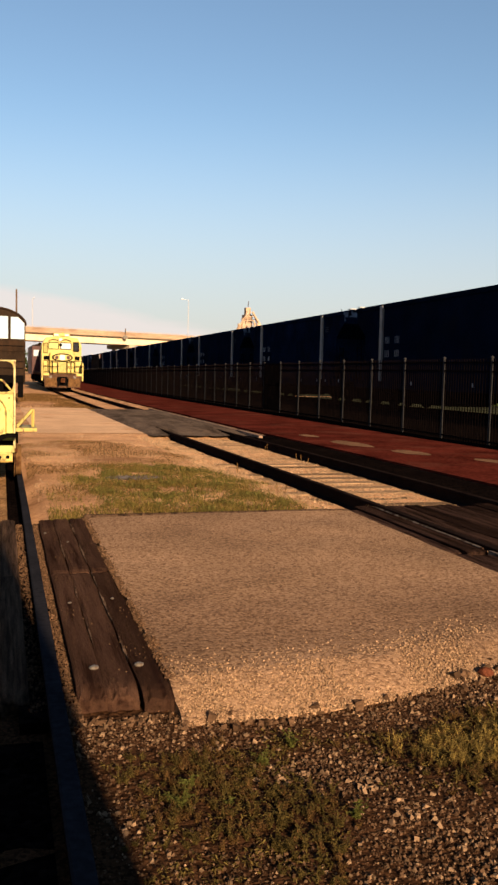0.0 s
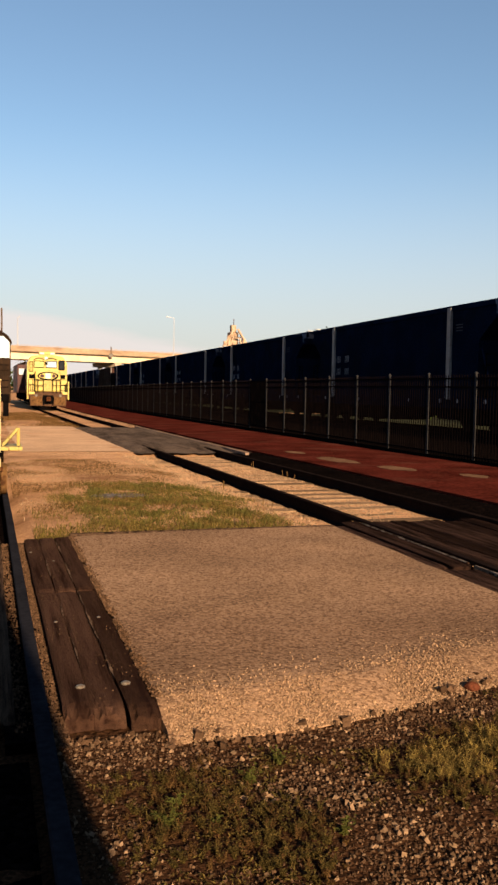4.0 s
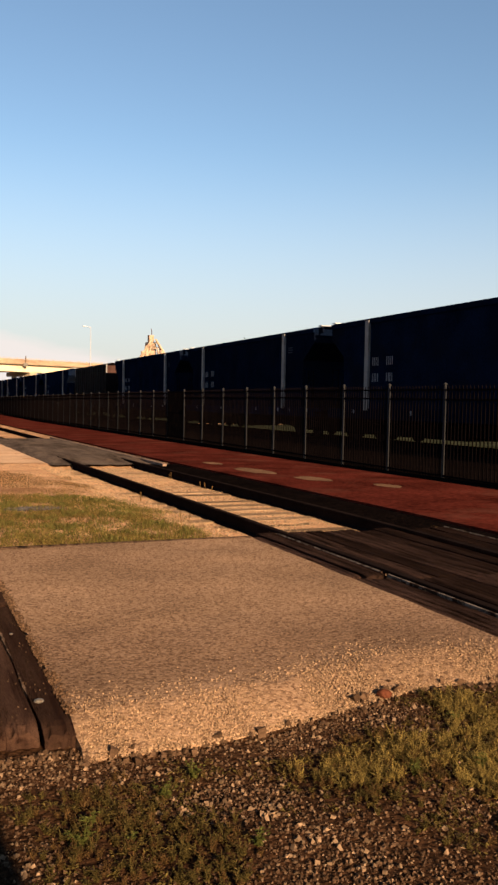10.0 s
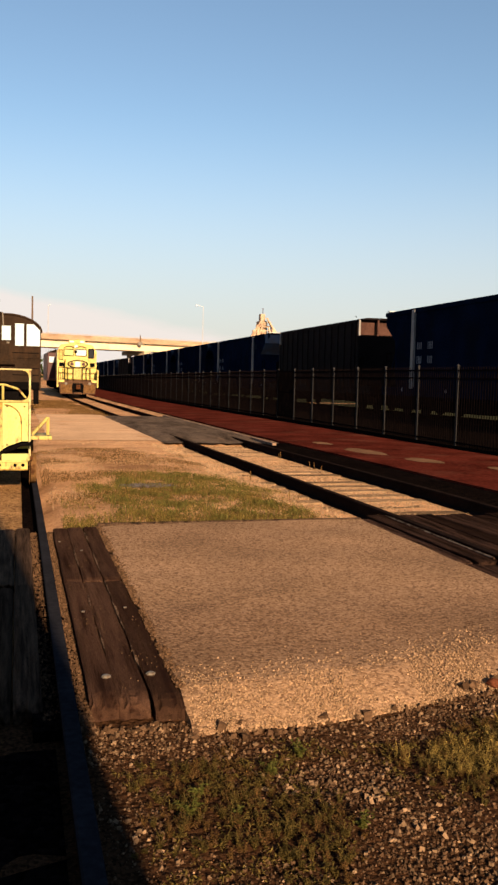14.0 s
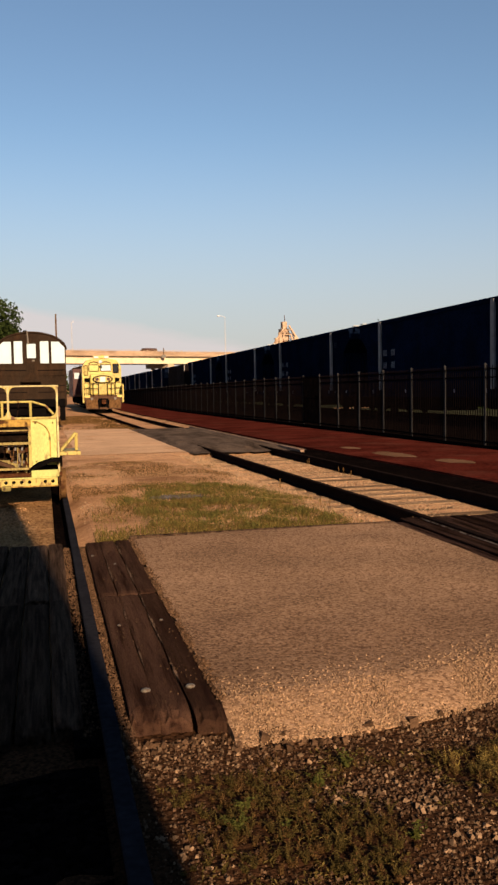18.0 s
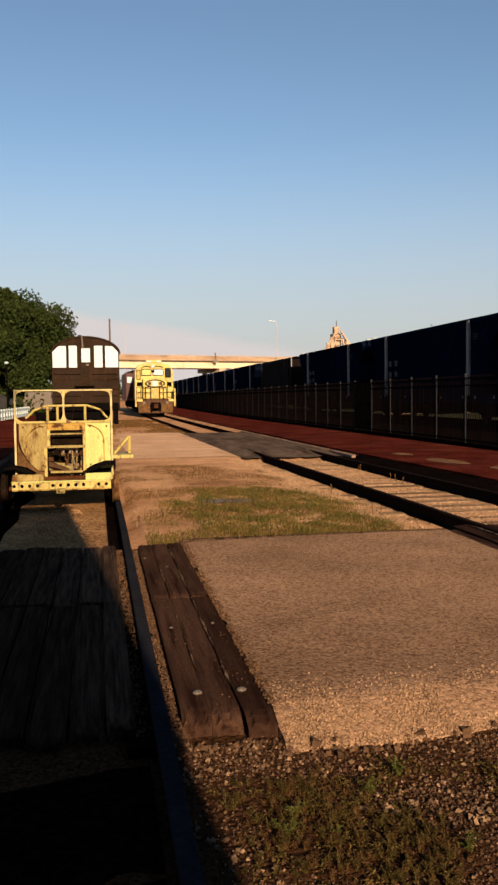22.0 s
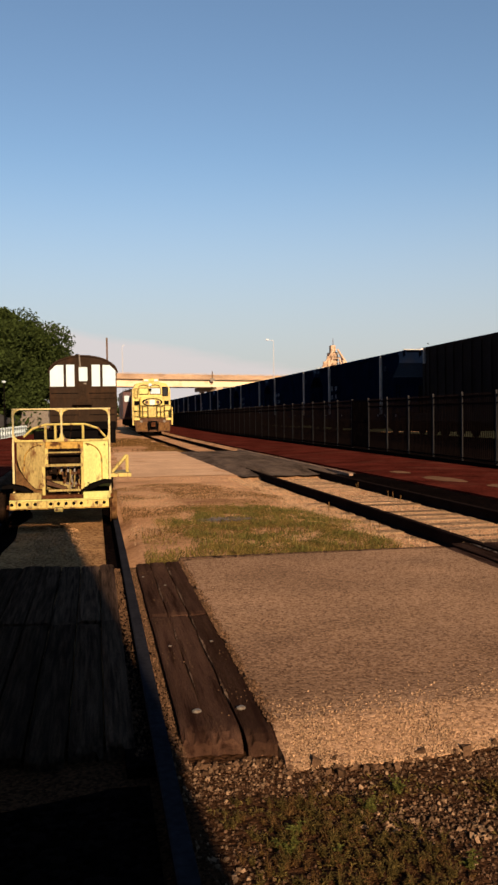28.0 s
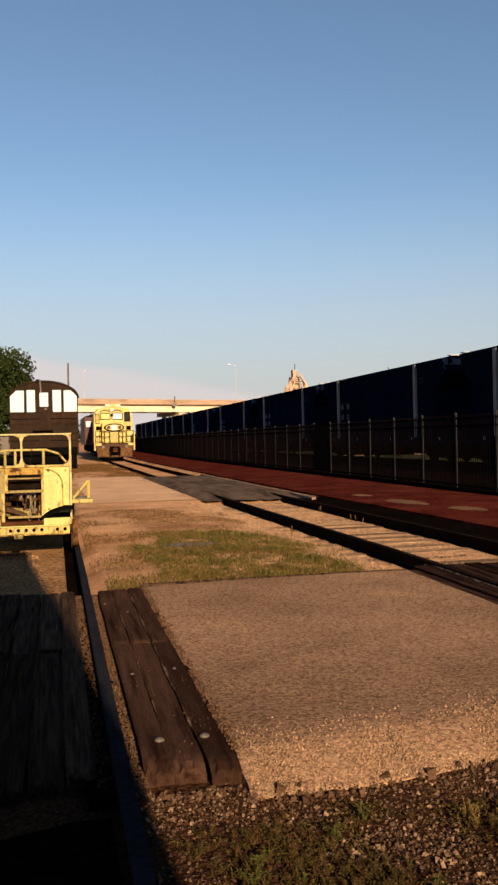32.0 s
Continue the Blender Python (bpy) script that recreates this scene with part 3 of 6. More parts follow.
# two dark strips that paint the rails' own shade on the bed
strip("rail_shade", -1.19, -1.02, [8.05 + 0.5 * i for i in range(66)], -0.112, M["dark_ballast"], "dark strip painted for the shade beside the near rail", "ballast", 0.0, 0.02)
strip("rail_shade", 0.055, 0.185, [8.05 + 0.5 * i for i in range(66)], -0.112, M["dark_ballast"], "dark strip painted for the shade beside the near rail", "ballast", 0.0, 0.02)
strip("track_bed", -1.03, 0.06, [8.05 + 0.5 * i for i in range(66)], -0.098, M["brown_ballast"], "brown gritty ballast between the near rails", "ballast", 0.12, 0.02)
# coloured near-black for the shade that lies along the platform edge
strip("shoulder", -1.90, -1.32, [-6 + 0.5 * i for i in range(140)], -0.045, M["dark_ballast"], "ballast shoulder beside the platform edge, darkened for shade", "ballast", 0.0, 0.02)
solid("platform_left", box(-14.0, -2.05, -40, 70, -0.5, 0.05, 0.01), M["red"], "red brick paved station platform", "platform", kind="structure")
solid("platform_coping", box(-2.049, -1.90, -40, 70, -0.5, 0.035, 0.015), M["deck"], "dark timber edge of the station platform", "platform edge", kind="structure")

vs, fs = [], []
AN, AM = 30, 22
for j in range(AN + 1):
    for i in range(AM + 1):
        u, v = i / AM, j / AN
        y = 20.2 + v * 15.5 + 0.35 * noise.noise((i * 0.6, j * 0.1, 7)) * (v < 0.1 or v > 0.9)
        x = 3.42 + u * 2.93 + 0.15 * noise.noise((j * 0.5, i * 0.2, 8)) * (u < 0.1)
        edge = min(u, 1 - u, v, 1 - v)
        vs.append((x, y, level(y) - 0.07 + 0.075 * min(1, edge * 9) + 0.02 * noise.noise((x * 1.5, y * 1.5, 2))))
for j in range(AN):
    for i in range(AM):
        a = j * (AM + 1) + i
        fs.append((a, a + 1, a + AM + 2, a + AM + 1))
tagged(raw("road_crossing", vs, fs, M["asphalt"]), "rough dark asphalt crossing over the track", "crossing", kind="structure")

# light kerb strip that ends beside the far rail
kerb = thing("kerb", "pale concrete kerb strip beside the track", "kerb", kind="structure")
for i in range(8):
    y0 = 19.3 + i * 2.0
    part("kerb_stone", box(5.88, 5.98, y0, y0 + 1.97, level(y0 + 2) - 0.1, level(y0 + 2) + 0.02, 0.012), M["kerb"], kerb)

# ---- tracks ----
RAIL = [(-0.07, -0.17), (0.07, -0.17), (0.07, -0.155), (0.012, -0.135), (0.012, -0.045), (0.036, -0.035), (0.036, -0.006), (0.028, 0), (-0.028, 0), (-0.036, -0.006), (-0.036, -0.035), (-0.012, -0.045), (-0.012, -0.135), (-0.07, -0.155)]


def track(name, centre, y0, y1, label, ties, worn=True):
    t = thing(name, label, "railway track", kind="structure")
    for x in (centre - 0.752, centre + 0.752):
        vs, fs = [], []
        ys = [y0 + (y1 - y0) * i / 60 for i in range(61)]
        n = len(RAIL)
        for y in ys:
            vs += [(x + p[0], y, level(y) + p[1]) for p in RAIL]
        for j in range(60):
            for i in range(n):
                fs.append((j * n + i, j * n + (i + 1) % n, (j + 1) * n + (i + 1) % n, (j + 1) * n + i))
        r = raw("rail", vs, fs, M["rail"], t)
        r.data.materials.append(M["rail_top" if worn else "rail"])
        for p in r.data.polygons:
            p.material_index = 1 if p.index % n in (6, 7, 8) else 0
    bmt = box(-1.25, 1.25, -0.115, 0.115, -0.16, 0.0, 0.012)
    me = mesh_of("tie", bmt, M["tie"])
    y = ties[0]
    while y < ties[1]:
        piece("tie", me, t, pose(centre + random.uniform(-0.06, 0.06), y, level(y) - 0.167 + random.uniform(-0.010, 0.012), 0, 0, random.uniform(-1.5, 1.5)))
        y += 0.53
    return t


track_1 = track("track_1", -0.52, -8, 60, "old rusty rails of a museum siding", (0, 0))
track_2 = track("track_2", 4.713, -12, 120, "old rusty rails with weathered ties in pale gravel", (8.9, 20.4), False)


# timber planks of the near crossing
def plank(name, x0, x1, y0, y1, top, parent, mat="timber", rough=1.0, broken=False):
    """A worn plank: rounded edges, grain ridges, splits and a ragged end."""
    nx, ny = 8, max(8, int((y1 - y0) / 0.055))
    b = bmesh.new()
    rows = []
    for j in range(ny + 1):
        v = j / ny
        line = []
        for i in range(nx + 1):
            u = i / nx
            side = min(u, 1 - u) * (x1 - x0)
            x = x0 + (x1 - x0) * u + 0.006 * rough * noise.noise((u * 2, (y0 + v) * 3.7, x0 * 9))
            y = y0 + (y1 - y0) * v
            z = top - 0.007 * rough * max(0.0, 1 - side / 0.016) ** 2
            z += rough * (0.0022 * noise.noise((u * 6 + x0 * 30, y * 2.5, 5)) + 0.0022 * noise.noise((u * 17 + x0 * 50, y * 4.0, 9)) + 0.004 * min(0.0, noise.noise((u * 5, y * 11, x0 * 20)) + 0.2))
            end = min(y - y0, y1 - y)
            z -= 0.010 * max(0.0, 1 - end / 0.03)
            if broken and y - y0 < 0.12:
                z -= 0.05 * (1 - (y - y0) / 0.12) ** 1.5 * max(0.0, 0.35 + noise.noise((u * 5, x0 * 40, 2)))
            if j == 0:
                y += 0.02 * rough * noise.noise((u * 6, x0 * 30, 7))
            line.append(b.verts.new((x, y, z)))
        rows.append(line)
    for j in range(ny):
        for i in range(nx):
            b.faces.new((rows[j][i], rows[j][i + 1], rows[j + 1][i + 1], rows[j + 1][i]))
    low = bmesh.ops.extrude_edge_only(b, edges=[e for e in b.edges if e.is_boundary])["geom"]
    for v in low:
        if isinstance(v, bmesh.types.BMVert):
            v.co.z = top - 0.17
    bmesh.ops.recalc_face_normals(b, faces=b.faces)
    return part(name, b, M[mat], parent)


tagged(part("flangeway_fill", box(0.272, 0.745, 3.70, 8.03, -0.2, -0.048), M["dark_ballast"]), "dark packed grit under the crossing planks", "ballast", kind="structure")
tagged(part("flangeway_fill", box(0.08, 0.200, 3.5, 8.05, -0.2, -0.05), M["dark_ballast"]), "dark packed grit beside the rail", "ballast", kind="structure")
crossing_1 = thing("timber_crossing", "dark weathered timber planks laid along a rail", "crossing planks", "timber planks of the crossing")
for x0, x1, near in ((0.330, 0.456, 3.66), (0.461, 0.597, 3.65), (0.606, 0.741, 3.60)):
    for y0, y1 in ((near, 5.90), (5.908, 8.02)):
        plank("plank", x0 + random.uniform(-0.004, 0.004), x1, y0, y1, random.uniform(-0.006, 0.006), crossing_1, "timber", 1.2, y0 < 5)
for xs, runs in ((0.6015, ((4.05, 4.45), (4.62, 5.35), (5.48, 5.86), (6.1, 6.9), (7.2, 7.8))), (0.4585, ((4.3, 4.7), (5.2, 5.5), (6.3, 7.0)))):
    for y0, y1 in runs:
        b = bmesh.new()
        n = int((y1 - y0) / 0.03)
        ring = []
        for j in range(n + 1):
            y = y0 + (y1 - y0) * j / n
            w = (0.004 + 0.012 * abs(noise.noise((y * 9, xs * 30, 3)))) * min(1.0, 4 * j / n, 4 * (n - j) / n)
            ring.append([b.verts.new((xs + k * w + 0.005 * noise.noise((y * 6, xs, 8)), y, z)) for k, z in ((-1, -0.03), (-0.8, 0.0035), (0.8, 0.0045), (1, -0.03))])
        for r0, r1 in zip(ring, ring[1:]):
            for i in range(3):
                b.faces.new((r0[i], r1[i], r1[i + 1], r0[i + 1]))
        bmesh.ops.recalc_face_normals(b, faces=b.faces)
        part("worn_edge", b, M["frayed"], crossing_1, "lighter splintered plank edge")
deck_1 = thing("timber_deck", "dark timber deck planks between the rails in shade", "crossing planks", "timber planks of the crossing")
for x0, x1 in ((-1.13, -0.93), (-0.922, -0.71), (-0.70, -0.53), (-0.522, -0.36), (-0.35, -0.178), (-0.168, -0.010), (-0.002, 0.125)):
    for y0, y1 in ((3.66, 5.93), (5.95, 8.12)):
        plank("plank", x0, x1, y0 + random.uniform(-0.05, 0.05), y1 + random.uniform(-0.03, 0.03), random.uniform(-0.03, -0.005), deck_1, "deck", 1.6, y0 < 5)
crossing_2 = thing("timber_crossing", "dark weathered timber planks on both sides of a rail", "crossing planks", "timber planks of the crossing")
for x0, x1 in ((3.49, 3.66), (3.67, 3.86), (5.60, 5.80), (5.81, 6.02)):
    for y0, y1 in ((3.55, 6.1), (6.12, 8.40)):
        plank("plank", x0, x1, y0 + random.uniform(-0.05, 0.05), y1 + random.uniform(-0.1, 0.1), random.uniform(-0.03, -0.008), crossing_2, "wet_timber", 1.3, y0 < 5)
for y0, y1 in ((3.62, 6.06), (6.16, 8.3)):
    part("worn_edge", box(3.842, 3.8615, y0, y1, -0.03, -0.003, 0.004), M["splinter"], crossing_2, "pale splintered edge along the rail")
    part("worn_edge", box(6.005, 6.0215, y0, y1, -0.03, -0.003, 0.004), M["splinter"], crossing_2, "pale splintered edge along the rail")
deck_2 = thing("timber_deck", "dark timber deck planks between the rails", "crossing planks", "timber planks of the crossing")
for i in range(6):
    x0 = 4.09 + i * 0.208
    for y0, y1 in ((3.3, 5.9), (5.92, 8.45)):
        plank("plank", x0, x0 + 0.2, y0 + random.uniform(-0.1, 0.05), y1 + random.uniform(-0.05, 0.12), random.uniform(-0.035, -0.012), deck_2, "wet_timber", 1.3)
for x, y in ((0.427, 3.955), (0.640, 3.955)):
    b = bmesh.new()
    bmesh.ops.create_uvsphere(b, u_segments=12, v_segments=6, radius=0.024, matrix=Matrix.Diagonal((1, 0.9, 0.45, 1)))
    bolt = part("bolt", b, M["bolt"], crossing_1, "pale bolt head")
    bolt.location = (x, y, 0.003)
for x, y in ((0.40, 5.10), (0.66, 5.15), (0.52, 6.9), (0.36, 7.3)):
    b = bmesh.new()
    bmesh.ops.create_uvsphere(b, u_segments=10, v_segments=5, radius=0.012, matrix=Matrix.Diagonal((1, 0.9, 0.5, 1)))
    spike = part("spike", b, M["bolt"], crossing_1, "small rusty spike head")
    spike.location = (x, y, 0.002)

# ---- fence along the walkway ----
FX, BAY, F0 = 10.43, 2.13, 12.40
fence = thing("metal_fence", "dark steel picket fence with pale-edged posts", "fence", kind="structure")


def fence_top(y):
    return 1.84 - 0.0052 * max(0.0, min(y, 41) - 20) - 0.0082 * max(0.0, y - 41)


post_me = bpy.data.meshes.new("post")
b = bmesh.new()
add_box(b, -0.022, 0.022, -0.022, 0.022, -0.05, 1.0, 0.004)
b.to_mesh(post_me)
b.free()
post_me.materials.append(M["post"])
cap_me = bpy.data.meshes.new("cap")
b = bmesh.new()
add_box(b, -0.034, 0.034, -0.034, 0.034, 0.0, 0.022, 0.006)
bmesh.ops.create_cone(b, cap_ends=True, segments=4, radius1=0.045, radius2=0.004, depth=0.03, matrix=Matrix.Translation((0, 0, 0.036)) @ pose(0, 0, 0, 0, 0, 45))
b.to_mesh(cap_me)
b.free()
cap_me.materials.append(M["post"])
b = box(-0.009, 0.009, -0.009, 0.009, 0, 1.0)
add_rod(b, (0, 0, 1.0), (0, 0, 1.02), 0.011, 4, 0.001)
picket_me = mesh_of("picket", b, M["fence"])
rest_v, rest_f = [], []
BAYS = range(-7, 52)
GATE = 9
for k in BAYS:
    y = F0 + BAY * k
    base, top = min(-0.17, level(y) - 0.02), fence_top(y)
    piece("post", post_me, fence, Matrix.Translation((FX, y, base)) @ Matrix.Diagonal((1, 1, top - base, 1)))
    piece("post_cap", cap_me, fence, Matrix.Translation((FX, y, top)))
    part("footing", box(FX - 0.08, FX + 0.08, y, y + BAY - 0.004, base - 0.15, base + 0.045), M["fence"], fence)
    if k == GATE:
        continue
    for z in (base + 0.12, top - 0.32, top - 0.12):
        part("fence_rail", box(FX - 0.016, FX + 0.016, y + 0.033, y + BAY - 0.033, z, z + 0.035), M["fence"], fence)
    for i in range(1, 18):
        py = y + BAY * i / 18
        h = top - 0.04 - (base + 0.06)
        if -2 <= k < 14:
            piece("picket", picket_me, fence, Matrix.Translation((FX, py, base + 0.06)) @ Matrix.Diagonal((1, 1, h, 1)))
        else:
            o = len(rest_v)
            for z in (base + 0.06, top - 0.04):
                rest_v += [(FX - 0.009, py - 0.009, z), (FX + 0.009, py - 0.009, z), (FX + 0.009, py + 0.009, z), (FX - 0.009, py + 0.009, z)]
            rest_f += [(o, o + 1, o + 5, o + 4), (o + 1, o + 2, o + 6, o + 5), (o + 2, o + 3, o + 7, o + 6), (o + 3, o, o + 4, o + 7), (o + 4, o + 5, o + 6, o + 7)]
tagged(raw("picket_rest", rest_v, rest_f, M["fence"], fence), kind="stuff")
gy = F0 + BAY * GATE
gate = thing("metal_gate", "brown sheet-metal gate in the picket fence", "gate")
part("gate_panel", box(FX - 0.012, FX + 0.012, gy + 0.06, gy + BAY - 0.06, -0.12, fence_top(gy) - 0.04), M["dark_brown"], gate)
for a, c in ((gy + 0.05, gy + 0.11), (gy + BAY - 0.11, gy + BAY - 0.05)):
    part("gate_frame", box(FX - 0.03, FX + 0.03, a, c, -0.15, fence_top(gy) - 0.005, 0.004), M["fence"], gate)
for z in (-0.1, 0.85, fence_top(gy) - 0.1):
    part("gate_rail", box(FX - 0.028, FX - 0.013, gy + 0.11, gy + BAY - 0.11, z, z + 0.05), M["fence"], gate)
part("latch", box(FX - 0.09, FX - 0.031, gy + 0.12, gy + 0.34, 0.84, 0.98, 0.01), M["black"], gate, "black latch box")

# ---- freight train behind the fence ----
TX, PITCH = 17.55, 17.95            # centre of its track, length of a car over the couplers


def truck(car, y):
    t = part("truck_frame", prism([(y - 1.25, 0.42), (y - 0.75, 0.30), (y + 0.75, 0.30), (y + 1.25, 0.42), (y + 1.25, 0.62), (y + 0.45, 0.70), (y + 0.3, 0.92), (y - 0.3, 0.92), (y - 0.45, 0.70), (y - 1.25, 0.62)], "x", -1.12, -0.98), M["black"], car)
    part("truck_frame", prism([(y - 1.25, 0.42), (y - 0.75, 0.30), (y + 0.75, 0.30), (y + 1.25, 0.42), (y + 1.25, 0.62), (y + 0.45, 0.70), (y + 0.3, 0.92), (y - 0.3, 0.92), (y - 0.45, 0.70), (y - 1.25, 0.62)], "x", 0.98, 1.12), M["black"], car)
    part("bolster", box(-0.9, 0.9, y - 1.25, y + 1.25, 0.3, 0.95), M["black"], car)
    for dy in (-0.89, 0.89):
        ax = part("axle", rod((-0.95, y + dy, 0.46), (0.95, y + dy, 0.46), 0.08), M["black"], car)
        for sx in (-0.8, 0.8):
            part("wheel", rod((sx - 0.06, y + dy, 0.46), (sx + 0.06, y + dy, 0.46), 0.46, 20), M["rail"], ax)


def hopper_car():
    """Covered hopper; its far end is at +y. The post with the stencils stands 2.7 m from the far end."""
    c = thing("hopper_car", "dark navy covered hopper car with grey side posts", "freight car", "cars of the freight train")
    L = PITCH / 2 - 0.62             # half the length over the end platforms
    B = L - 0.15                     # half the length of the roof
    side, eave, crown = 1.55, 4.46, 4.60
    # body: side sheets upright above, ends sloping in below
    half = [(B - 1.3, 1.05), (B - 1.06, 1.9), (B - 0.98, 3.2), (B - 0.5, 3.55), (B, 3.9), (B, eave)]
    prof = [(-y, z) for y, z in reversed(half)] + half
    part("body", prism(prof, "x", -side, side), M["navy"], c)
    part("roof", prism([(-side, eave), (side, eave), (side * 0.72, crown), (-side * 0.72, crown)], "y", -B - 0.02, B + 0.02), M["navy"], c)
    part("top_chord", box(-side - 0.05, -side + 0.001, -B, B, eave - 0.14, eave + 0.03), M["navy"], c)
    part("side_sill", box(-side - 0.04, -side + 0.3, -L, L, 0.84, 1.22), M["navy"], c)
    part("side_sill", box(side - 0.3, side + 0.04, -L, L, 0.98, 1.22), M["navy"], c)
    part("centre_sill", box(-0.35, 0.35, -L - 0.45, L + 0.45, 0.78, 1.1), M["black"], c)
    for y in (B - 2.85, -(B - 2.86)):
        part("side_post", box(-side - 0.10, -side - 0.001, y - 0.12, y + 0.12, 1.16, eave - 0.02, 0.006), M["grey_strip"], c, "pale grey side post")
    for k in (-1, 1):
        part("end_platform", box(-side, side, k * L - 0.5, k * L + 0.5, 0.99, 1.05), M["black"], c)
        part("end_walk", box(-side + 0.15, side - 0.15, k * (B + 0.18) - 0.16, k * (B + 0.18) + 0.16, crown - 0.03, crown + 0.0), M["roof_grey"], c, "pale galvanized end walkway")
        for x in (-side + 0.25, -0.4, 0.4, side - 0.25):
            part("walk_bracket", box(x - 0.03, x + 0.03, k * (B + 0.17) - 0.15, k * (B + 0.17) + 0.15, crown - 0.32, crown - 0.05), M["navy"], c)
        ya, yb = k * (B - 0.08), k * (B - 0.56)
        lad = part("side_ladder", rod((-side + 0.03, ya, 1.05), (-side + 0.03, ya, 2.75), 0.02, 6), M["black"], c)
        part("ladder_rail", rod((-side + 0.03, yb, 1.05), (-side + 0.03, yb, 2.75), 0.02, 6), M["black"], lad)
        for i in range(5):
            part("rung", rod((-side + 0.03, ya, 1.25 + i * 0.36), (-side + 0.03, yb, 1.25 + i * 0.36), 0.016, 6), M["black"], lad)
        part("end_brace", rod((-side + 0.1, k * (B - 0.1), 1.05), (-side + 0.1, k * (B - 0.95), 2.9), 0.035, 6), M["navy"], c)
        part("coupler", box(-0.13, 0.13, min(k * (L + 0.3), k * (L + 0.66)), max(k * (L + 0.3), k * (L + 0.66)), 0.72, 0.98, 0.02), M["black"], c)
        part("brake_rod", rod((-side + 0.2, k * (B - 0.5), 0.9), (-side + 0.2, k * (B - 2.2), 0.9), 0.03, 6), M["black"], c)
    part("roof_walk", box(-0.35, 0.35, -B, B, crown + 0.02, crown + 0.07), M["roof_grey"], c, "pale galvanized roof walkway")
    for i in range(5):
        y = -B + 1.6 + i * (2 * B - 3.2) / 4
        part("hatch", rod((0.75, y, crown - 0.05), (0.75, y, crown + 0.03), 0.28, 14), M["navy"], c)
    for y in (-3.6, 0.0, 3.6):
        b = bmesh.new()
        r = bmesh.ops.create_cube(b, size=1.0, matrix=Matrix.Translation((0, y, 0.74)) @ Matrix.Diagonal((2.9, 3.3, 0.74, 1)))
        for v in b.verts:
            if v.co.z < 0.74:
                v.co.x, v.co.y = v.co.x * 0.35, y + (v.co.y - y) * 0.3
        part("discharge_hopper", b, M["navy"], c)
    for y0, y1 in ((0.4, 5.0), (-L, -6.0), (6.0, L)):
        part("brake_gear", box(-0.9, 0.9, y0, y1, 0.24, 0.835, 0.04), M["black"], c)
    for k in (-1, 1):
        truck(c, k * (L - 1.95))
    ym = B - 2.85 - 0.30
    for zz, cols in ((2.78, (0.0, 0.23, 0.95, 1.18)), (2.20, (0.0, 0.23, 0.95, 1.18))):
        for dy in cols:
            part("stencil_bar", box(-side - 0.006, -side, ym - dy - 0.035, ym - dy, zz, zz + 0.30), M["white_mark"], c, "white stencilled mark")
            part("stencil_bar", box(-side - 0.006, -side, ym - dy - 0.16, ym - dy - 0.125, zz, zz + 0.30), M["white_mark"], c, "white stencilled mark")
    for yy, w in ((-(B - 0.45), 0.16), (-(B - 2.2), 0.10), (-(B - 3.4), 0.14), (-(B - 5.9), 0.12), (2.4, 0.12), (B - 1.9, 0.14)):
        part("sill_mark", box(-side - 0.048, -side - 0.041, yy - w / 2, yy + w / 2, 1.03, 1.17), M["white_mark"], c, "small white reflective mark")
    for dy, zz, h in ((0.25, 3.78, 0.05), (0.25, 3.68, 0.05), (0.25, 3.58, 0.04)):
        part("stencil_bar", box(-side - 0.006, -side, -(B - 2.86) - 0.35 - 0.45, -(B - 2.86) - 0.35, zz, zz + h), M["faint_mark"], c)
    return c


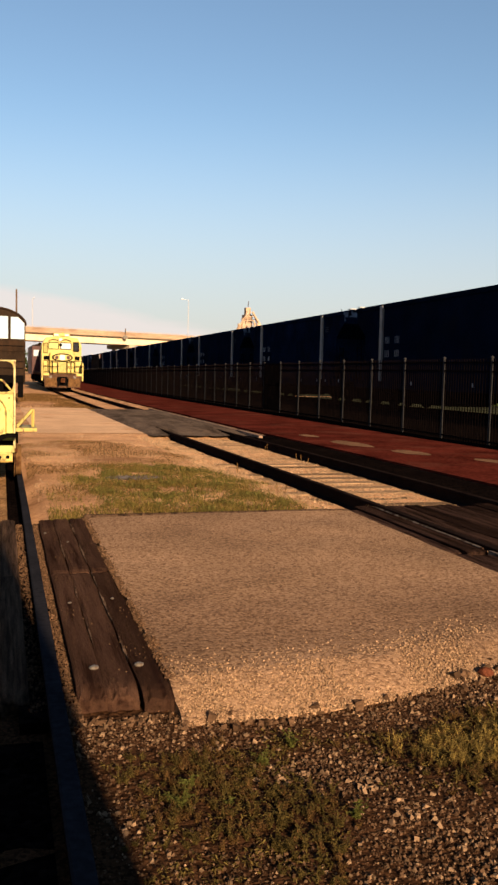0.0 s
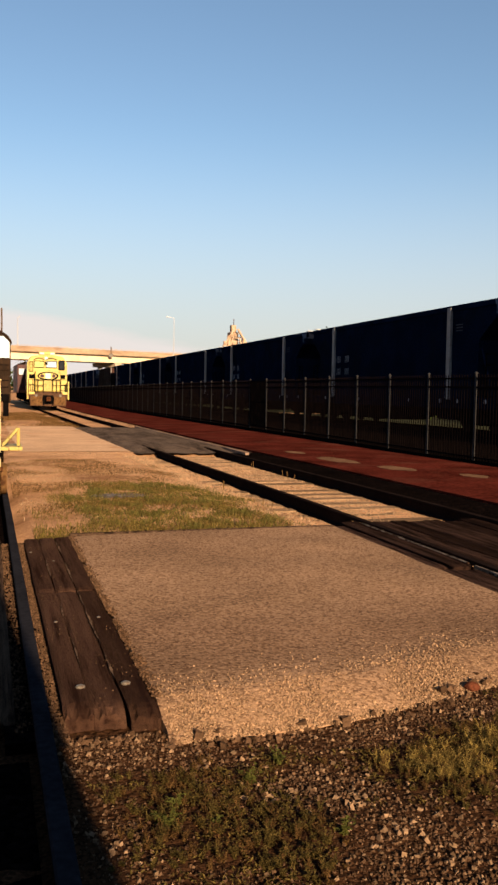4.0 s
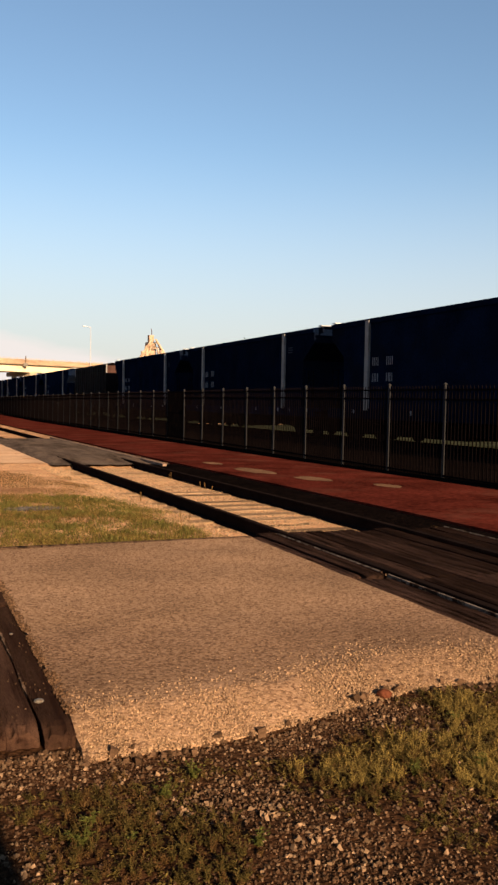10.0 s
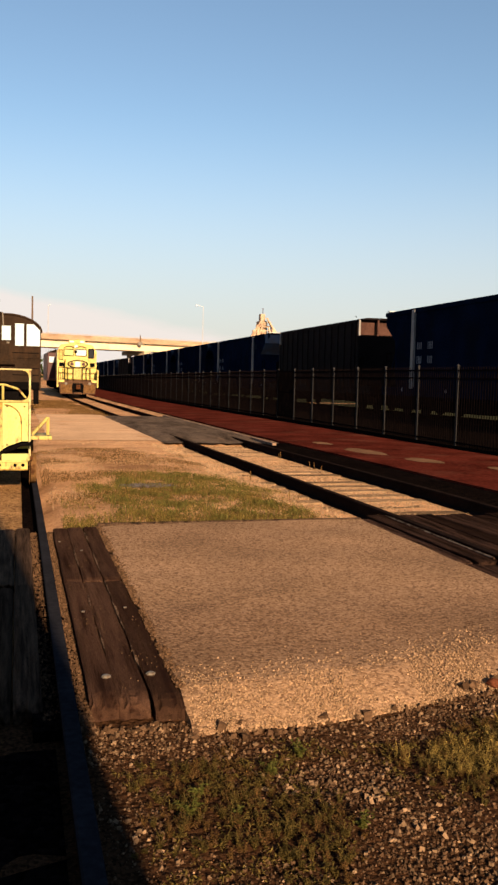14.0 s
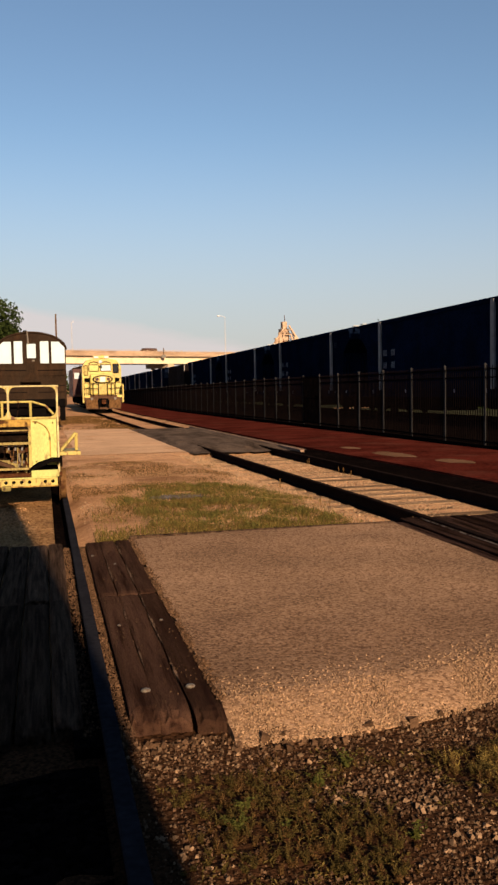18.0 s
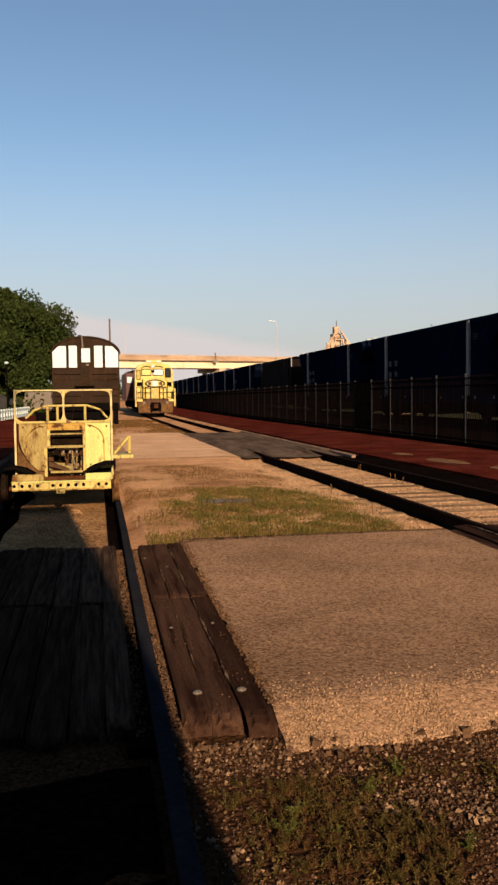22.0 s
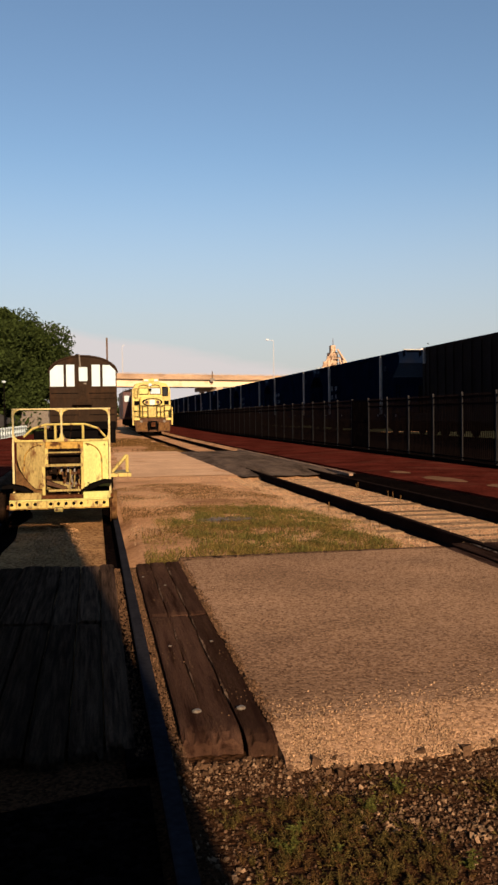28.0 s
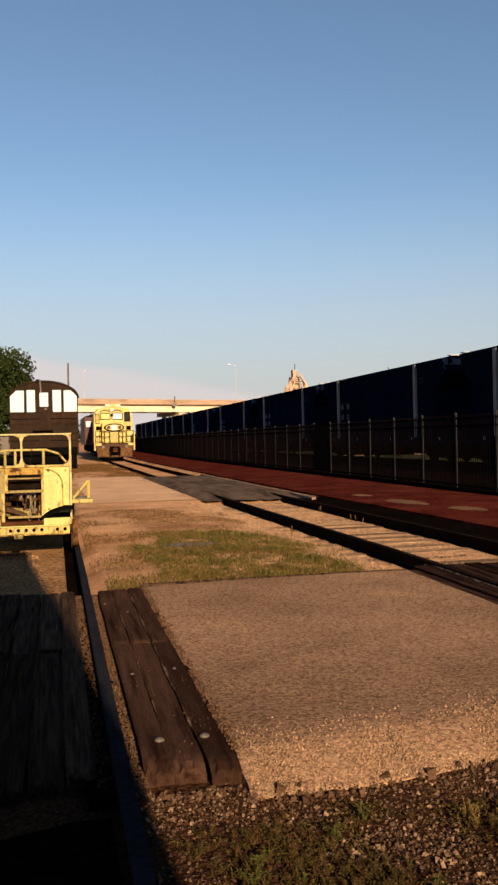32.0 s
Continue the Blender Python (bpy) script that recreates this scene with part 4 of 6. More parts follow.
def boxy_car(end):
    """A shorter brownish hopper of another make: ribbed sides without pale posts, rust-coloured end panels framed under the roof."""
    c = thing("hopper_car", "brownish black ribbed hopper car with " + ("rust-coloured" if end == "car_end" else "dark") + " ends", "freight car", "cars of the freight train")
    L = PITCH / 2 - 0.62
    B = PITCH / 2 - 2.45
    side, eave, crown = 1.55, 4.44, 4.53
    half = [(B - 0.6, 1.05), (B - 0.45, 3.4), (B - 0.4, eave)]
    part("body", prism([(-y, z) for y, z in reversed(half)] + half, "x", -side, side), M["brown_car"], c)
    part("roof", prism([(-side, eave), (side, eave), (side * 0.72, crown), (-side * 0.72, crown)], "y", -B, B), M["brown_car"], c)
    part("side_sill", box(-side - 0.04, side + 0.04, -L, L, 0.84, 1.22), M["brown_car"], c)
    part("centre_sill", box(-0.35, 0.35, -L - 0.45, L + 0.45, 0.60, 0.838), M["black"], c)
    for i in range(13):
        y = -B + 0.9 + (2 * B - 1.8) * i / 12
        part("side_rib", box(-side - 0.05, -side - 0.001, y - 0.06, y + 0.06, 1.22, eave - 0.1), M["brown_car"], c)
    for k in (-1, 1):
        for i in range(3):
            x = -side + 0.12 + i * 0.98
            part("end_panel", box(x, x + 0.86, min(k * (B - 0.39), k * (B - 0.36)), max(k * (B - 0.39), k * (B - 0.36)), eave - 0.72, eave - 0.04), M[end], c)
        for i in range(4):
            x = -side + 0.02 + i * 0.98
            part("end_post", box(x, x + 0.09, k * (B - 0.08) - 0.05, k * (B - 0.08) + 0.05, 1.23, eave - 0.002), M["grey_strip"] if i == 0 else M[end], c)
        part("end_bulkhead", box(-side, side, min(k * (B - 0.02), k * (B - 0.34)), max(k * (B - 0.02), k * (B - 0.34)), 1.23, eave - 0.78), M["brown_car"], c)
        part("coupler", box(-0.13, 0.13, min(k * (L + 0.3), k * (L + 0.66)), max(k * (L + 0.3), k * (L + 0.66)), 0.62, 0.83, 0.02), M["black"], c)
        part("end_platform", box(-side, side, k * L - 0.5, k * L + 0.5, 1.221, 1.27), M["black"], c)
        part("end_ladder", box(-side + 0.02, -side + 0.06, min(k * (B + 0.15), k * (B + 0.6)), max(k * (B + 0.15), k * (B + 0.6)), 1.27, 2.6), M["black"], c)
        truck(c, k * (L - 1.95))
    for y in (-3.0, 0.0, 3.0):
        b = bmesh.new()
        bmesh.ops.create_cube(b, size=1.0, matrix=Matrix.Translation((0, y, 0.74)) @ Matrix.Diagonal((2.9, 2.7, 0.74, 1)))
        for v in b.verts:
            if v.co.z < 0.74:
                v.co.x, v.co.y = v.co.x * 0.35, y + (v.co.y - y) * 0.3
        part("discharge_hopper", b, M["brown_car"], c)
    return c


def rail_fall(y):
    return 0.10 - 0.0055 * (y - 10)


train = []
normal = hopper_car()
for k in range(-2, 22):
    if k == -2:
        car = normal
    elif k == 7:
        car = boxy_car("car_end")
    elif k == 12:
        car = boxy_car("brown_car")
    else:
        car = copy_thing(normal, Matrix())
    train.append((k, car))

# its track
t3 = thing("track_3", "main line track behind the fence, its ballast blackened for shade", "railway track", kind="structure")
for x in (TX - 0.752, TX + 0.752):
    vs, fs = [], []
    for y in (-60, 260):
        vs += [(x + p[0], y, rail_fall(y) + p[1]) for p in RAIL]
    n = len(RAIL)
    for i in range(n):
        fs.append((i, (i + 1) % n, n + (i + 1) % n, n + i))
    raw("rail", vs, fs, M["black"], t3)
# ballast bed coloured black to paint the shade under the cars
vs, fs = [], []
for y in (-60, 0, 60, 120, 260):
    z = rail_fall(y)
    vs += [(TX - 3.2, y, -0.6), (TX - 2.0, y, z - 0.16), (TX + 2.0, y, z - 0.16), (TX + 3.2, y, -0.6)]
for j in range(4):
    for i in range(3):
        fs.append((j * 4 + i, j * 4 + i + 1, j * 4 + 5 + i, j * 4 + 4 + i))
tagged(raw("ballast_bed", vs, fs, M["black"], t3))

# ---- yellow motor car on the near track ----
SY = 11.25
sp = thing("track_motor_car", "rusty yellow railway motor car with open front", "rail motor car", at=(-0.537, SY, level(SY)))
bmb = box(-0.655, 0.675, -0.03, 0.03, 0.125, 0.25, 0.004)
part("front_beam", bmb, M["yellow"], sp, "yellow channel beam with a row of holes")
part("beam_lip", box(-0.655, 0.675, -0.05, -0.0305, 0.236, 0.252, 0.003), M["yellow_pale"], sp)
part("beam_lip", box(-0.655, 0.675, -0.05, -0.0305, 0.123, 0.137, 0.003), M["scorched"], sp)
for i in range(13):
    x = -0.625 + i * 0.103
    if i in (4, 10):
        continue
    part("beam_hole", rod((x, -0.0325, 0.19), (x, -0.029, 0.19), 0.024, 10), M["black"], sp)
part("deck", box(-0.66, 0.74, 0.031, 3.2, 0.25, 0.30, 0.006), M["rust"], sp)
for x0, x1 in ((-0.64, -0.23), (0.33, 0.70)):
    part("fender_plate", box(x0, x1, -0.05, 0.02, 0.252, 0.345, 0.01), M["yellow_pale"] if x0 > 0 else M["yellow_dull"], sp)
part("front_panel", prism([(-0.555, 1.02), (-0.18, 1.02), (-0.18, 0.38), (-0.30, 0.38), (-0.38, 0.45), (-0.46, 0.55), (-0.52, 0.66), (-0.555, 0.80)], "y", 0.10, 0.125), M["yellow_dull"], sp, "dusty yellow sheet-metal panel")
part("wheel_arch", prism([(-0.58, 0.74), (-0.535, 0.64), (-0.44, 0.50), (-0.30, 0.37), (-0.21, 0.36), (-0.21, 0.302), (-0.58, 0.302)], "y", 0.135, 0.165), M["rust_tan"], sp, "rusty brown wheel arch plate")
part("front_panel", prism([(0.34, 1.02), (0.68, 1.02), (0.68, 0.40), (0.34, 0.40)], "y", 0.10, 0.125), M["yellow_pale"], sp, "faded yellow sheet-metal panel")
part("front_panel", box(-0.179, 0.339, 0.10, 0.125, 0.925, 1.02, 0.004), M["scorched"], sp, "scorched yellow panel over the opening")


def bead(x0, x1, z0, z1):
    """A pressed bead that follows a panel's rounded shoulder."""
    b = bmesh.new()
    pts = [(x0, z1)] + [(x0 + (x1 - x0) * math.sin(radians(a)), z1 - 0.22 + 0.22 * math.cos(radians(a))) for a in range(15, 91, 15)] + [(x1, z0)]
    for p, q in zip(pts, pts[1:]):
        add_rod(b, (p[0], 0.097, p[1]), (q[0], 0.097, q[1]), 0.009, 6)
    return part("bead", b, M["scorched"], sp)


bead(0.36, 0.59, 0.44, 0.99)
bead(-0.20, -0.46, 0.62, 0.99)
part("side_panel", box(-0.60, -0.58, 0.5, 1.6, 0.30, 0.98), M["rust"], sp)
part("side_panel", box(0.69, 0.71, 0.131, 2.9, 0.30, 0.98), M["rust"], sp)
part("firewall", box(-0.57, 0.68, 0.9, 0.93, 0.301, 0.98), M["dark_brown"], sp)
part("engine_block", box(-0.12, 0.26, 0.45, 0.89, 0.301, 0.60, 0.03), M["dark_brown"], sp, "grimy engine block")
part("cylinder_head", box(-0.05, 0.20, 0.48, 0.85, 0.601, 0.72, 0.02), M["rust"], sp)
part("tank", rod((-0.12, 0.4, 0.80), (0.28, 0.4, 0.80), 0.065, 14), M["rust"], sp)
part("pan", prism([(-0.16, 0.50), (0.10, 0.40), (0.12, 0.36), (-0.16, 0.44)], "y", 0.06, 0.4), M["grime"], sp)
for z, x0, x1, h in ((0.865, -0.14, 0.31, 0.02), (0.685, -0.22, 0.33, 0.035), (0.345, -0.14, 0.31, 0.03)):
    part("opening_bar", box(x0, x1, 0.055, 0.098, z, z + h, 0.004), M["yellow_dull"], sp)
for x, z0, z1 in ((-0.20, 0.26, 0.70), (-0.155, 0.70, 0.93), (0.325, 0.26, 0.93)):
    part("opening_jamb", box(x - 0.022, x + 0.018, 0.06, 0.099, z0, z1, 0.004), M["yellow"], sp)
erng = random.Random(8)
for i in range(16):
    x, z = erng.uniform(0.02, 0.30), erng.uniform(0.30, 0.5)
    part("engine_pipe", rod((x, 0.12 + erng.uniform(0, 0.2), z), (x + erng.uniform(-0.06, 0.06), 0.35, z + erng.uniform(-0.03, 0.16)), erng.uniform(0.012, 0.03), 8), M[("grime", "yellow", "rust", "dark_brown")[i % 4]], sp)
for x in (-0.60, 0.05, 0.70):
    part("windshield_post", box(x - 0.013, x + 0.013, 0.085, 0.115, 1.02, 1.47, 0.004), M["frame_cream"], sp)
for x in (-0.60, 0.70):
    part("corner_post", box(x - 0.014, x + 0.014, 0.06, 0.099, 0.30, 1.02, 0.005), M["frame_cream"], sp)
part("windshield_top", box(-0.62, 0.72, 0.079, 0.121, 1.455, 1.475, 0.005), M["frame_cream"], sp)
part("windshield_sill", box(-0.582, 0.682, 0.079, 0.121, 1.021, 1.05, 0.006), M["yellow"], sp)
for x, s in ((-0.587, 1), (0.037, -1), (0.063, 1), (0.687, -1)):
    for z, u in ((1.05, 1), (1.455, -1)):
        part("gusset", prism([(x, z), (x + s * 0.09, z), (x + s * 0.04, z + u * 0.016), (x + s * 0.015, z + u * 0.04), (x, z + u * 0.09)], "y", 0.085, 0.115), M["yellow"], sp)
b = bmesh.new()
pts = [(-0.58, 1.05), (-0.45, 1.17), (-0.25, 1.235), (0.35, 1.235), (0.55, 1.17), (0.66, 1.04)]
for p, q in zip(pts, pts[1:]):
    add_rod(b, (p[0], 1.5, p[1]), (q[0], 1.5, q[1]), 0.017, 8)
part("seat_rail", b, M["yellow"], sp, "yellow bent-tube seat rail")
for x in (-0.25, -0.1, 0.32):
    part("rail_upright", rod((x, 1.5, 0.3), (x, 1.5, 1.22), 0.02, 8), M["yellow"], sp)
part("seat", box(-0.5, 0.58, 1.6, 2.2, 0.62, 0.72, 0.03), M["black"], sp, "black bench seat")
part("seat_support", box(-0.45, 0.53, 1.65, 2.15, 0.30, 0.62), M["rust"], sp)
part("side_step", box(0.74, 1.06, 1.6, 2.3, 0.40, 0.46, 0.008), M["yellow"], sp, "yellow folding side step")
b = bmesh.new()
for p, q in (((0.76, 1.7, 0.47), (1.0, 1.7, 0.74)), ((1.0, 1.7, 0.74), (1.0, 1.7, 0.47))):
    add_rod(b, p, q, 0.028, 6)
part("step_bracket", b, M["yellow"], sp)
for i in range(46):
    x, z = erng.uniform(-0.16, 0.31), erng.uniform(0.32, 0.66)
    y = erng.uniform(0.14, 0.26)
    w, h, d = erng.uniform(0.01, 0.035), erng.uniform(0.01, 0.045), erng.uniform(0.02, 0.06)
    mt = M[("grime", "rust_tan", "dark_brown", "yellow_dull", "rust", "black")[i % 6]]
    if i % 3:
        part("engine_fitting", box(x - w, x + w, y, y + d, z - h, z + h, 0.004), mt, sp)
    else:
        part("engine_fitting", rod((x, y, z - h), (x + erng.uniform(-0.03, 0.03), y + d, z + h), w * 0.5, 8), mt, sp)
part("manifold", rod((-0.17, 0.22, 0.42), (0.13, 0.24, 0.40), 0.062, 12), M["yellow_dull"], sp, "dusty tan exhaust manifold")
part("manifold_end", rod((0.13, 0.24, 0.40), (0.21, 0.24, 0.38), 0.045, 10), M["grime"], sp)
part("radiator_core", box(-0.13, 0.30, 0.26, 0.30, 0.72, 0.86, 0.01), M["dark_brown"], sp, "grimy radiator core")
for x in (-0.06, 0.03, 0.12, 0.21):
    part("spark_plug", rod((x, 0.20, 0.60), (x + 0.01, 0.20, 0.68), 0.013, 8), M["grey_strip"], sp)
    part("cooling_fin", box(x - 0.035, x + 0.035, 0.23, 0.45, 0.56, 0.60, 0.006), M["grime"], sp)
for x, z0, z1 in ((0.14, 0.30, 0.64), (0.20, 0.32, 0.56), (0.26, 0.30, 0.50)):
    part("fuel_line", rod((x, 0.17, z0), (x + 0.015, 0.17, z1), 0.011, 8), M["yellow_dull"], sp, "dusty fuel line")
part("fender", prism([(-0.34, 0.36), (-0.46, 0.43), (-0.62, 0.47), (-0.74, 0.45), (-0.74, 0.41), (-0.6, 0.42), (-0.46, 0.37)], "y", -0.10, 0.09), M["black"], sp)
part("fender", prism([(0.30, 0.36), (0.42, 0.44), (0.60, 0.50), (0.72, 0.50), (0.72, 0.46), (0.6, 0.45), (0.44, 0.38)], "y", -0.12, 0.09), M["black"], sp)
for x, z in ((-0.50, 0.97), (-0.24, 0.97), (0.40, 0.97), (0.63, 0.97), (0.40, 0.45), (0.63, 0.45), (-0.24, 0.45)):
    part("rivet", rod((x, 0.088, z), (x, 0.101, z), 0.012, 8), M["rust"], sp)
for x in (-0.05, 0.12):
    part("lever", rod((x, 0.7, 0.9), (x + 0.04, 1.2, 1.22), 0.012, 6), M["dark_brown"], sp)
part("brass_fitting", rod((0.16, 0.2, 0.36), (0.16, 0.2, 0.56), 0.03, 10), M["bolt"], sp, "pale metal carburettor")
part("brass_fitting", rod((0.09, 0.2, 0.44), (0.24, 0.2, 0.44), 0.022, 10), M["bolt"], sp)
part("valve_cover", box(-0.10, 0.24, 0.30, 0.40, 0.62, 0.655, 0.01), M["grime"], sp)
part("seat_back", box(-0.48, 0.56, 2.2, 2.28, 0.72, 1.12, 0.03), M["black"], sp, "black seat back")
for y in (0.28, 2.5):
    ax = part("axle", rod((-0.70, y, 0.20), (0.72, y, 0.20), 0.03), M["rust"], sp)
    for x in (-0.70, 0.752):
        b = rod((x - 0.035, y, 0.20), (x + 0.035, y, 0.20), 0.20, 24)
        add_rod(b, (x - (0.055 if x > 0 else -0.045), y, 0.2), (x - (0.045 if x > 0 else -0.055), y, 0.2), 0.225, 24)
        part("wheel", b, M["rust_tan" if x > 0 else "dark_brown"], ax, "rusty flanged wheel")
part("drawbar", box(-0.06, 0.06, -0.16, -0.03, 0.09, 0.15, 0.01), M["yellow"], sp)

for ob in sp.children:               # the body rides on its springs above the axles
    if not ob.name.startswith("axle"):
        ob.data.transform(Matrix.Translation((0.038, 0, 0.082)) @ Matrix.Diagonal((0.946, 1, 0.963, 1)))

# ---- dark railcar with boarded white windows ----
CY, CX = 40.0, -0.51
cab = thing("railcar", "dark brown railcar with arched roof and white window boards", "railcar", at=(CX, CY, level(CY)))
part("body", box(-1.53, 1.53, 0, 12, 0.9, 3.50, 0.03), M["railcar"], cab)
arc = [(-1.55 * math.cos(radians(a)), 3.502 + 0.78 * math.sin(radians(a))) for a in range(0, 181, 10)]
part("roof", prism(arc, "y", 0.0, 12.1), M["railcar"], cab)
b = bmesh.new()
for p, q in zip(arc, arc[1:]):
    add_rod(b, (p[0], -0.02, p[1]), (q[0], -0.02, q[1]), 0.045, 6)
part("roof_edge", b, M["railcar"], cab)
part("conduit", rod((-0.12, -0.05, 3.74), (-0.16, -0.05, 4.36), 0.035, 6), M["bolt"], cab, "pale conduit over the roof end")
for z in (1.55, 1.85, 2.55):
    part("belt_rail", box(-1.45, 1.45, -0.02, -0.003, z, z + 0.03), M["black"], cab)
for x0, x1, z0, z1 in ((-1.49, -0.88, 2.88, 3.86), (-0.76, -0.39, 2.88, 3.88), (0.39, 0.77, 2.88, 3.88), (0.89, 1.48, 2.88, 3.86)):
    cut = 0.27 if x1 - x0 > 0.5 else 0.0
    sgn = -1 if x0 < 0 else 1
    if cut and sgn < 0:
        pr = [(x0, z0), (x1, z0), (x1, z1), (x0 + cut, z1), (x0, z1 - cut)]
    elif cut:
        pr = [(x0, z0), (x1, z0), (x1, z1 - cut), (x1 - cut, z1), (x0, z1)]
    else:
        pr = [(x0, z0), (x1, z0), (x1, z1), (x0, z1)]
    part("window_board", prism(pr, "y", -0.03, -0.004), M["board"], cab, "white boarded window")
door = part("door", box(-0.24, 0.26, -0.045, -0.004, 1.1, 3.72, 0.01), M["railcar"], cab)
part("window_board", box(-0.19, 0.20, -0.06, -0.046, 3.12, 3.76), M["board"], door, "white boarded door window")
part("bolt_plate", box(0.02, 0.14, -0.06, -0.046, 2.97, 3.04), M["bolt"], door)
part("drip_rail", box(-1.46, 1.46, -0.04, -0.003, 2.32, 2.38), M["railcar"], cab)
part("bumper_shelf", box(-0.5, 0.4, -0.35, -0.003, 2.02, 2.16, 0.02), M["railcar"], cab)
part("end_sill", box(-1.46, 1.46, -0.15, -0.003, 0.9, 1.25, 0.02), M["black"], cab)
part("stack", rod((-0.3, 2.0, 4.2), (-0.3, 2.0, 4.5), 0.07), M["black"], cab)
for y in (2.0, 10.0):
    for x in (-0.75, 0.75):
        part("wheel", rod((x - 0.06, y, 0.45), (x + 0.06, y, 0.45), 0.45, 20), M["black"], cab)
    part("truck", box(-1.1, 1.1, y - 1.1, y + 1.1, 0.3, 0.9, 0.05), M["black"], cab)
part("step", box(1.2, 1.44, -0.1, 0.5, 0.25, 0.9, 0.02), M["black"], cab)

# ---- yellow locomotive ----
def frame_round(name, x0, x1, z0, z1, y, w, mat, parent):
    b = bmesh.new()
    for a, c in (((x0, z0), (x1, z0)), ((x1, z0), (x1, z1)), ((x1, z1), (x0, z1)), ((x0, z1), (x0, z0))):
        add_rod(b, (a[0], y, a[1]), (c[0], y, c[1]), w, 6)
    return part(name, b, M[mat], parent)


LY, LX = 69.0, 4.59
lo = thing("locomotive", "yellow diesel locomotive with grimy pilot", "locomotive", at=(LX, LY, level(LY)))
shell = [(-1.56, 1.35), (1.56, 1.35), (1.56, 3.62), (1.22, 4.16), (0.55, 4.26), (-0.55, 4.26), (-1.22, 4.16), (-1.56, 3.62)]
part("cab", prism(shell, "y", 0.9, 3.2), M["loco_yellow"], lo)
part("nose", box(-0.98, 0.98, 0.0, 0.9, 1.35, 3.02, 0.14), M["loco_yellow"], lo)
part("long_hood", prism([(-0.95, 1.4), (0.95, 1.4), (0.95, 3.9), (0.6, 4.2), (-0.6, 4.2), (-0.95, 3.9)], "y", 3.2, 16.5), M["maroon"], lo)
part("walkway", box(-1.56, 1.56, -0.3, 17.0, 1.16, 1.34, 0.02), M["grime"], lo)
part("pilot", prism([(-1.36, 0.22), (1.36, 0.22), (1.46, 1.16), (-1.46, 1.16)], "y", -0.35, -0.15), M["grime"], lo, "grimy brown pilot plate")
for x0, x1 in ((-1.32, -0.46), (0.44, 1.34)):
    part("pilot_plate", prism([(x0, 0.24), (x1, 0.24), (x1 - 0.02, 0.98), (x0 + 0.02, 0.98)], "y", -0.46, -0.36), M["rust_tan"], lo, "rusty plow plate")
    part("footboard", box(x0 + 0.05, x1 - 0.05, -0.62, -0.47, 0.24, 0.32, 0.02), M["grime"], lo)
part("coupler", box(-0.17, 0.17, -0.95, -0.41, 0.62, 0.98, 0.05), M["rust"], lo)
part("coupler_pocket", box(-0.40, 0.38, -0.40, -0.36, 0.38, 1.08), M["black"], lo)
# opaque pale pane colours stand for the reflection in the glass
for x0, x1, mt in ((-1.02, -0.26, "yellow_pale"), (-0.10, 0.74, "white")):
    w = part("windshield", box(x0, x1, 0.86, 0.897, 3.27, 3.78, 0.01), M[mt], lo, "windshield pane painted as a bright reflection")
    frame_round("gasket", x0, x1, 3.27, 3.78, 0.85, 0.03, "dark_brown", w)
    arch = [(x0 + (x1 - x0) * i / 8, 3.90 + 0.13 * math.sin(i / 8 * 3.1416)) for i in range(9)]
    b = bmesh.new()
    for p, q in zip(arch, arch[1:]):
        add_rod(b, (p[0], 0.84, p[1]), (q[0], 0.84, q[1]), 0.028, 6)
    part("rain_gutter", b, M["dark_brown"], lo)
w = part("side_window", box(0.90, 1.34, 0.86, 0.897, 3.12, 3.84, 0.1), M["glass"], lo, "dark cab window")
frame_round("gasket", 0.90, 1.34, 3.12, 3.84, 0.85, 0.03, "dark_brown", w)
w = part("side_window", box(-1.42, -1.12, 0.86, 0.897, 2.95, 3.72, 0.1), M["yellow"], lo, "faded cab window")
frame_round("gasket", -1.42, -1.12, 2.95, 3.72, 0.85, 0.025, "dark_brown", w)
part("number_board", box(-0.66, 0.62, 0.82, 1.1, 4.28, 4.52, 0.03), M["loco_yellow"], lo)
for x in (-0.42, 0.40):
    part("number_panel", box(x - 0.17, x + 0.17, 0.80, 0.818, 4.32, 4.47), M["white"], lo, "pale number panel")
part("beacon", rod((0.1, 1.4, 4.26), (0.1, 1.4, 4.62), 0.09, 10), M["loco_yellow"], lo)
part("number_panel", box(-0.20, 0.02, 0.84, 0.897, 3.50, 3.70, 0.02), M["black"], lo)
part("headlight", rod((-0.08, 0.82, 4.02), (-0.08, 0.897, 4.02), 0.13, 14), M["white"], lo)
oval = lambda a, c: [(a * math.cos(radians(t)), 2.60 + c * math.sin(radians(t))) for t in range(0, 360, 15)]
emb = part("emblem", prism(oval(0.82, 0.33), "y", -0.03, -0.004), M["black"], lo, "dark oval emblem")
part("emblem_field", prism(oval(0.68, 0.24), "y", -0.04, -0.031), M["loco_yellow"], emb)
part("emblem_panel", box(-0.2, 0.2, -0.055, -0.041, 2.40, 2.80), M["white"], emb, "pale emblem centre")
for x in (-0.45, 0.45):
    part("emblem_spot", prism([(x + 0.15 * math.cos(radians(a)), 2.60 + 0.14 * math.sin(radians(a))) for a in range(0, 360, 30)], "y", -0.055, -0.041), M["maroon"], emb)
    part("emblem_wing", box(x * 2.6 - 0.24, x * 2.6 + 0.24, 0.86, 0.897, 2.40, 2.72), M["black"], emb)
part("nose_door", box(-0.34, 0.30, -0.02, -0.003, 1.42, 2.22, 0.005), M["yellow"], lo)
part("door_seam", box(-0.37, -0.345, -0.03, -0.003, 1.40, 2.24), M["black"], lo)
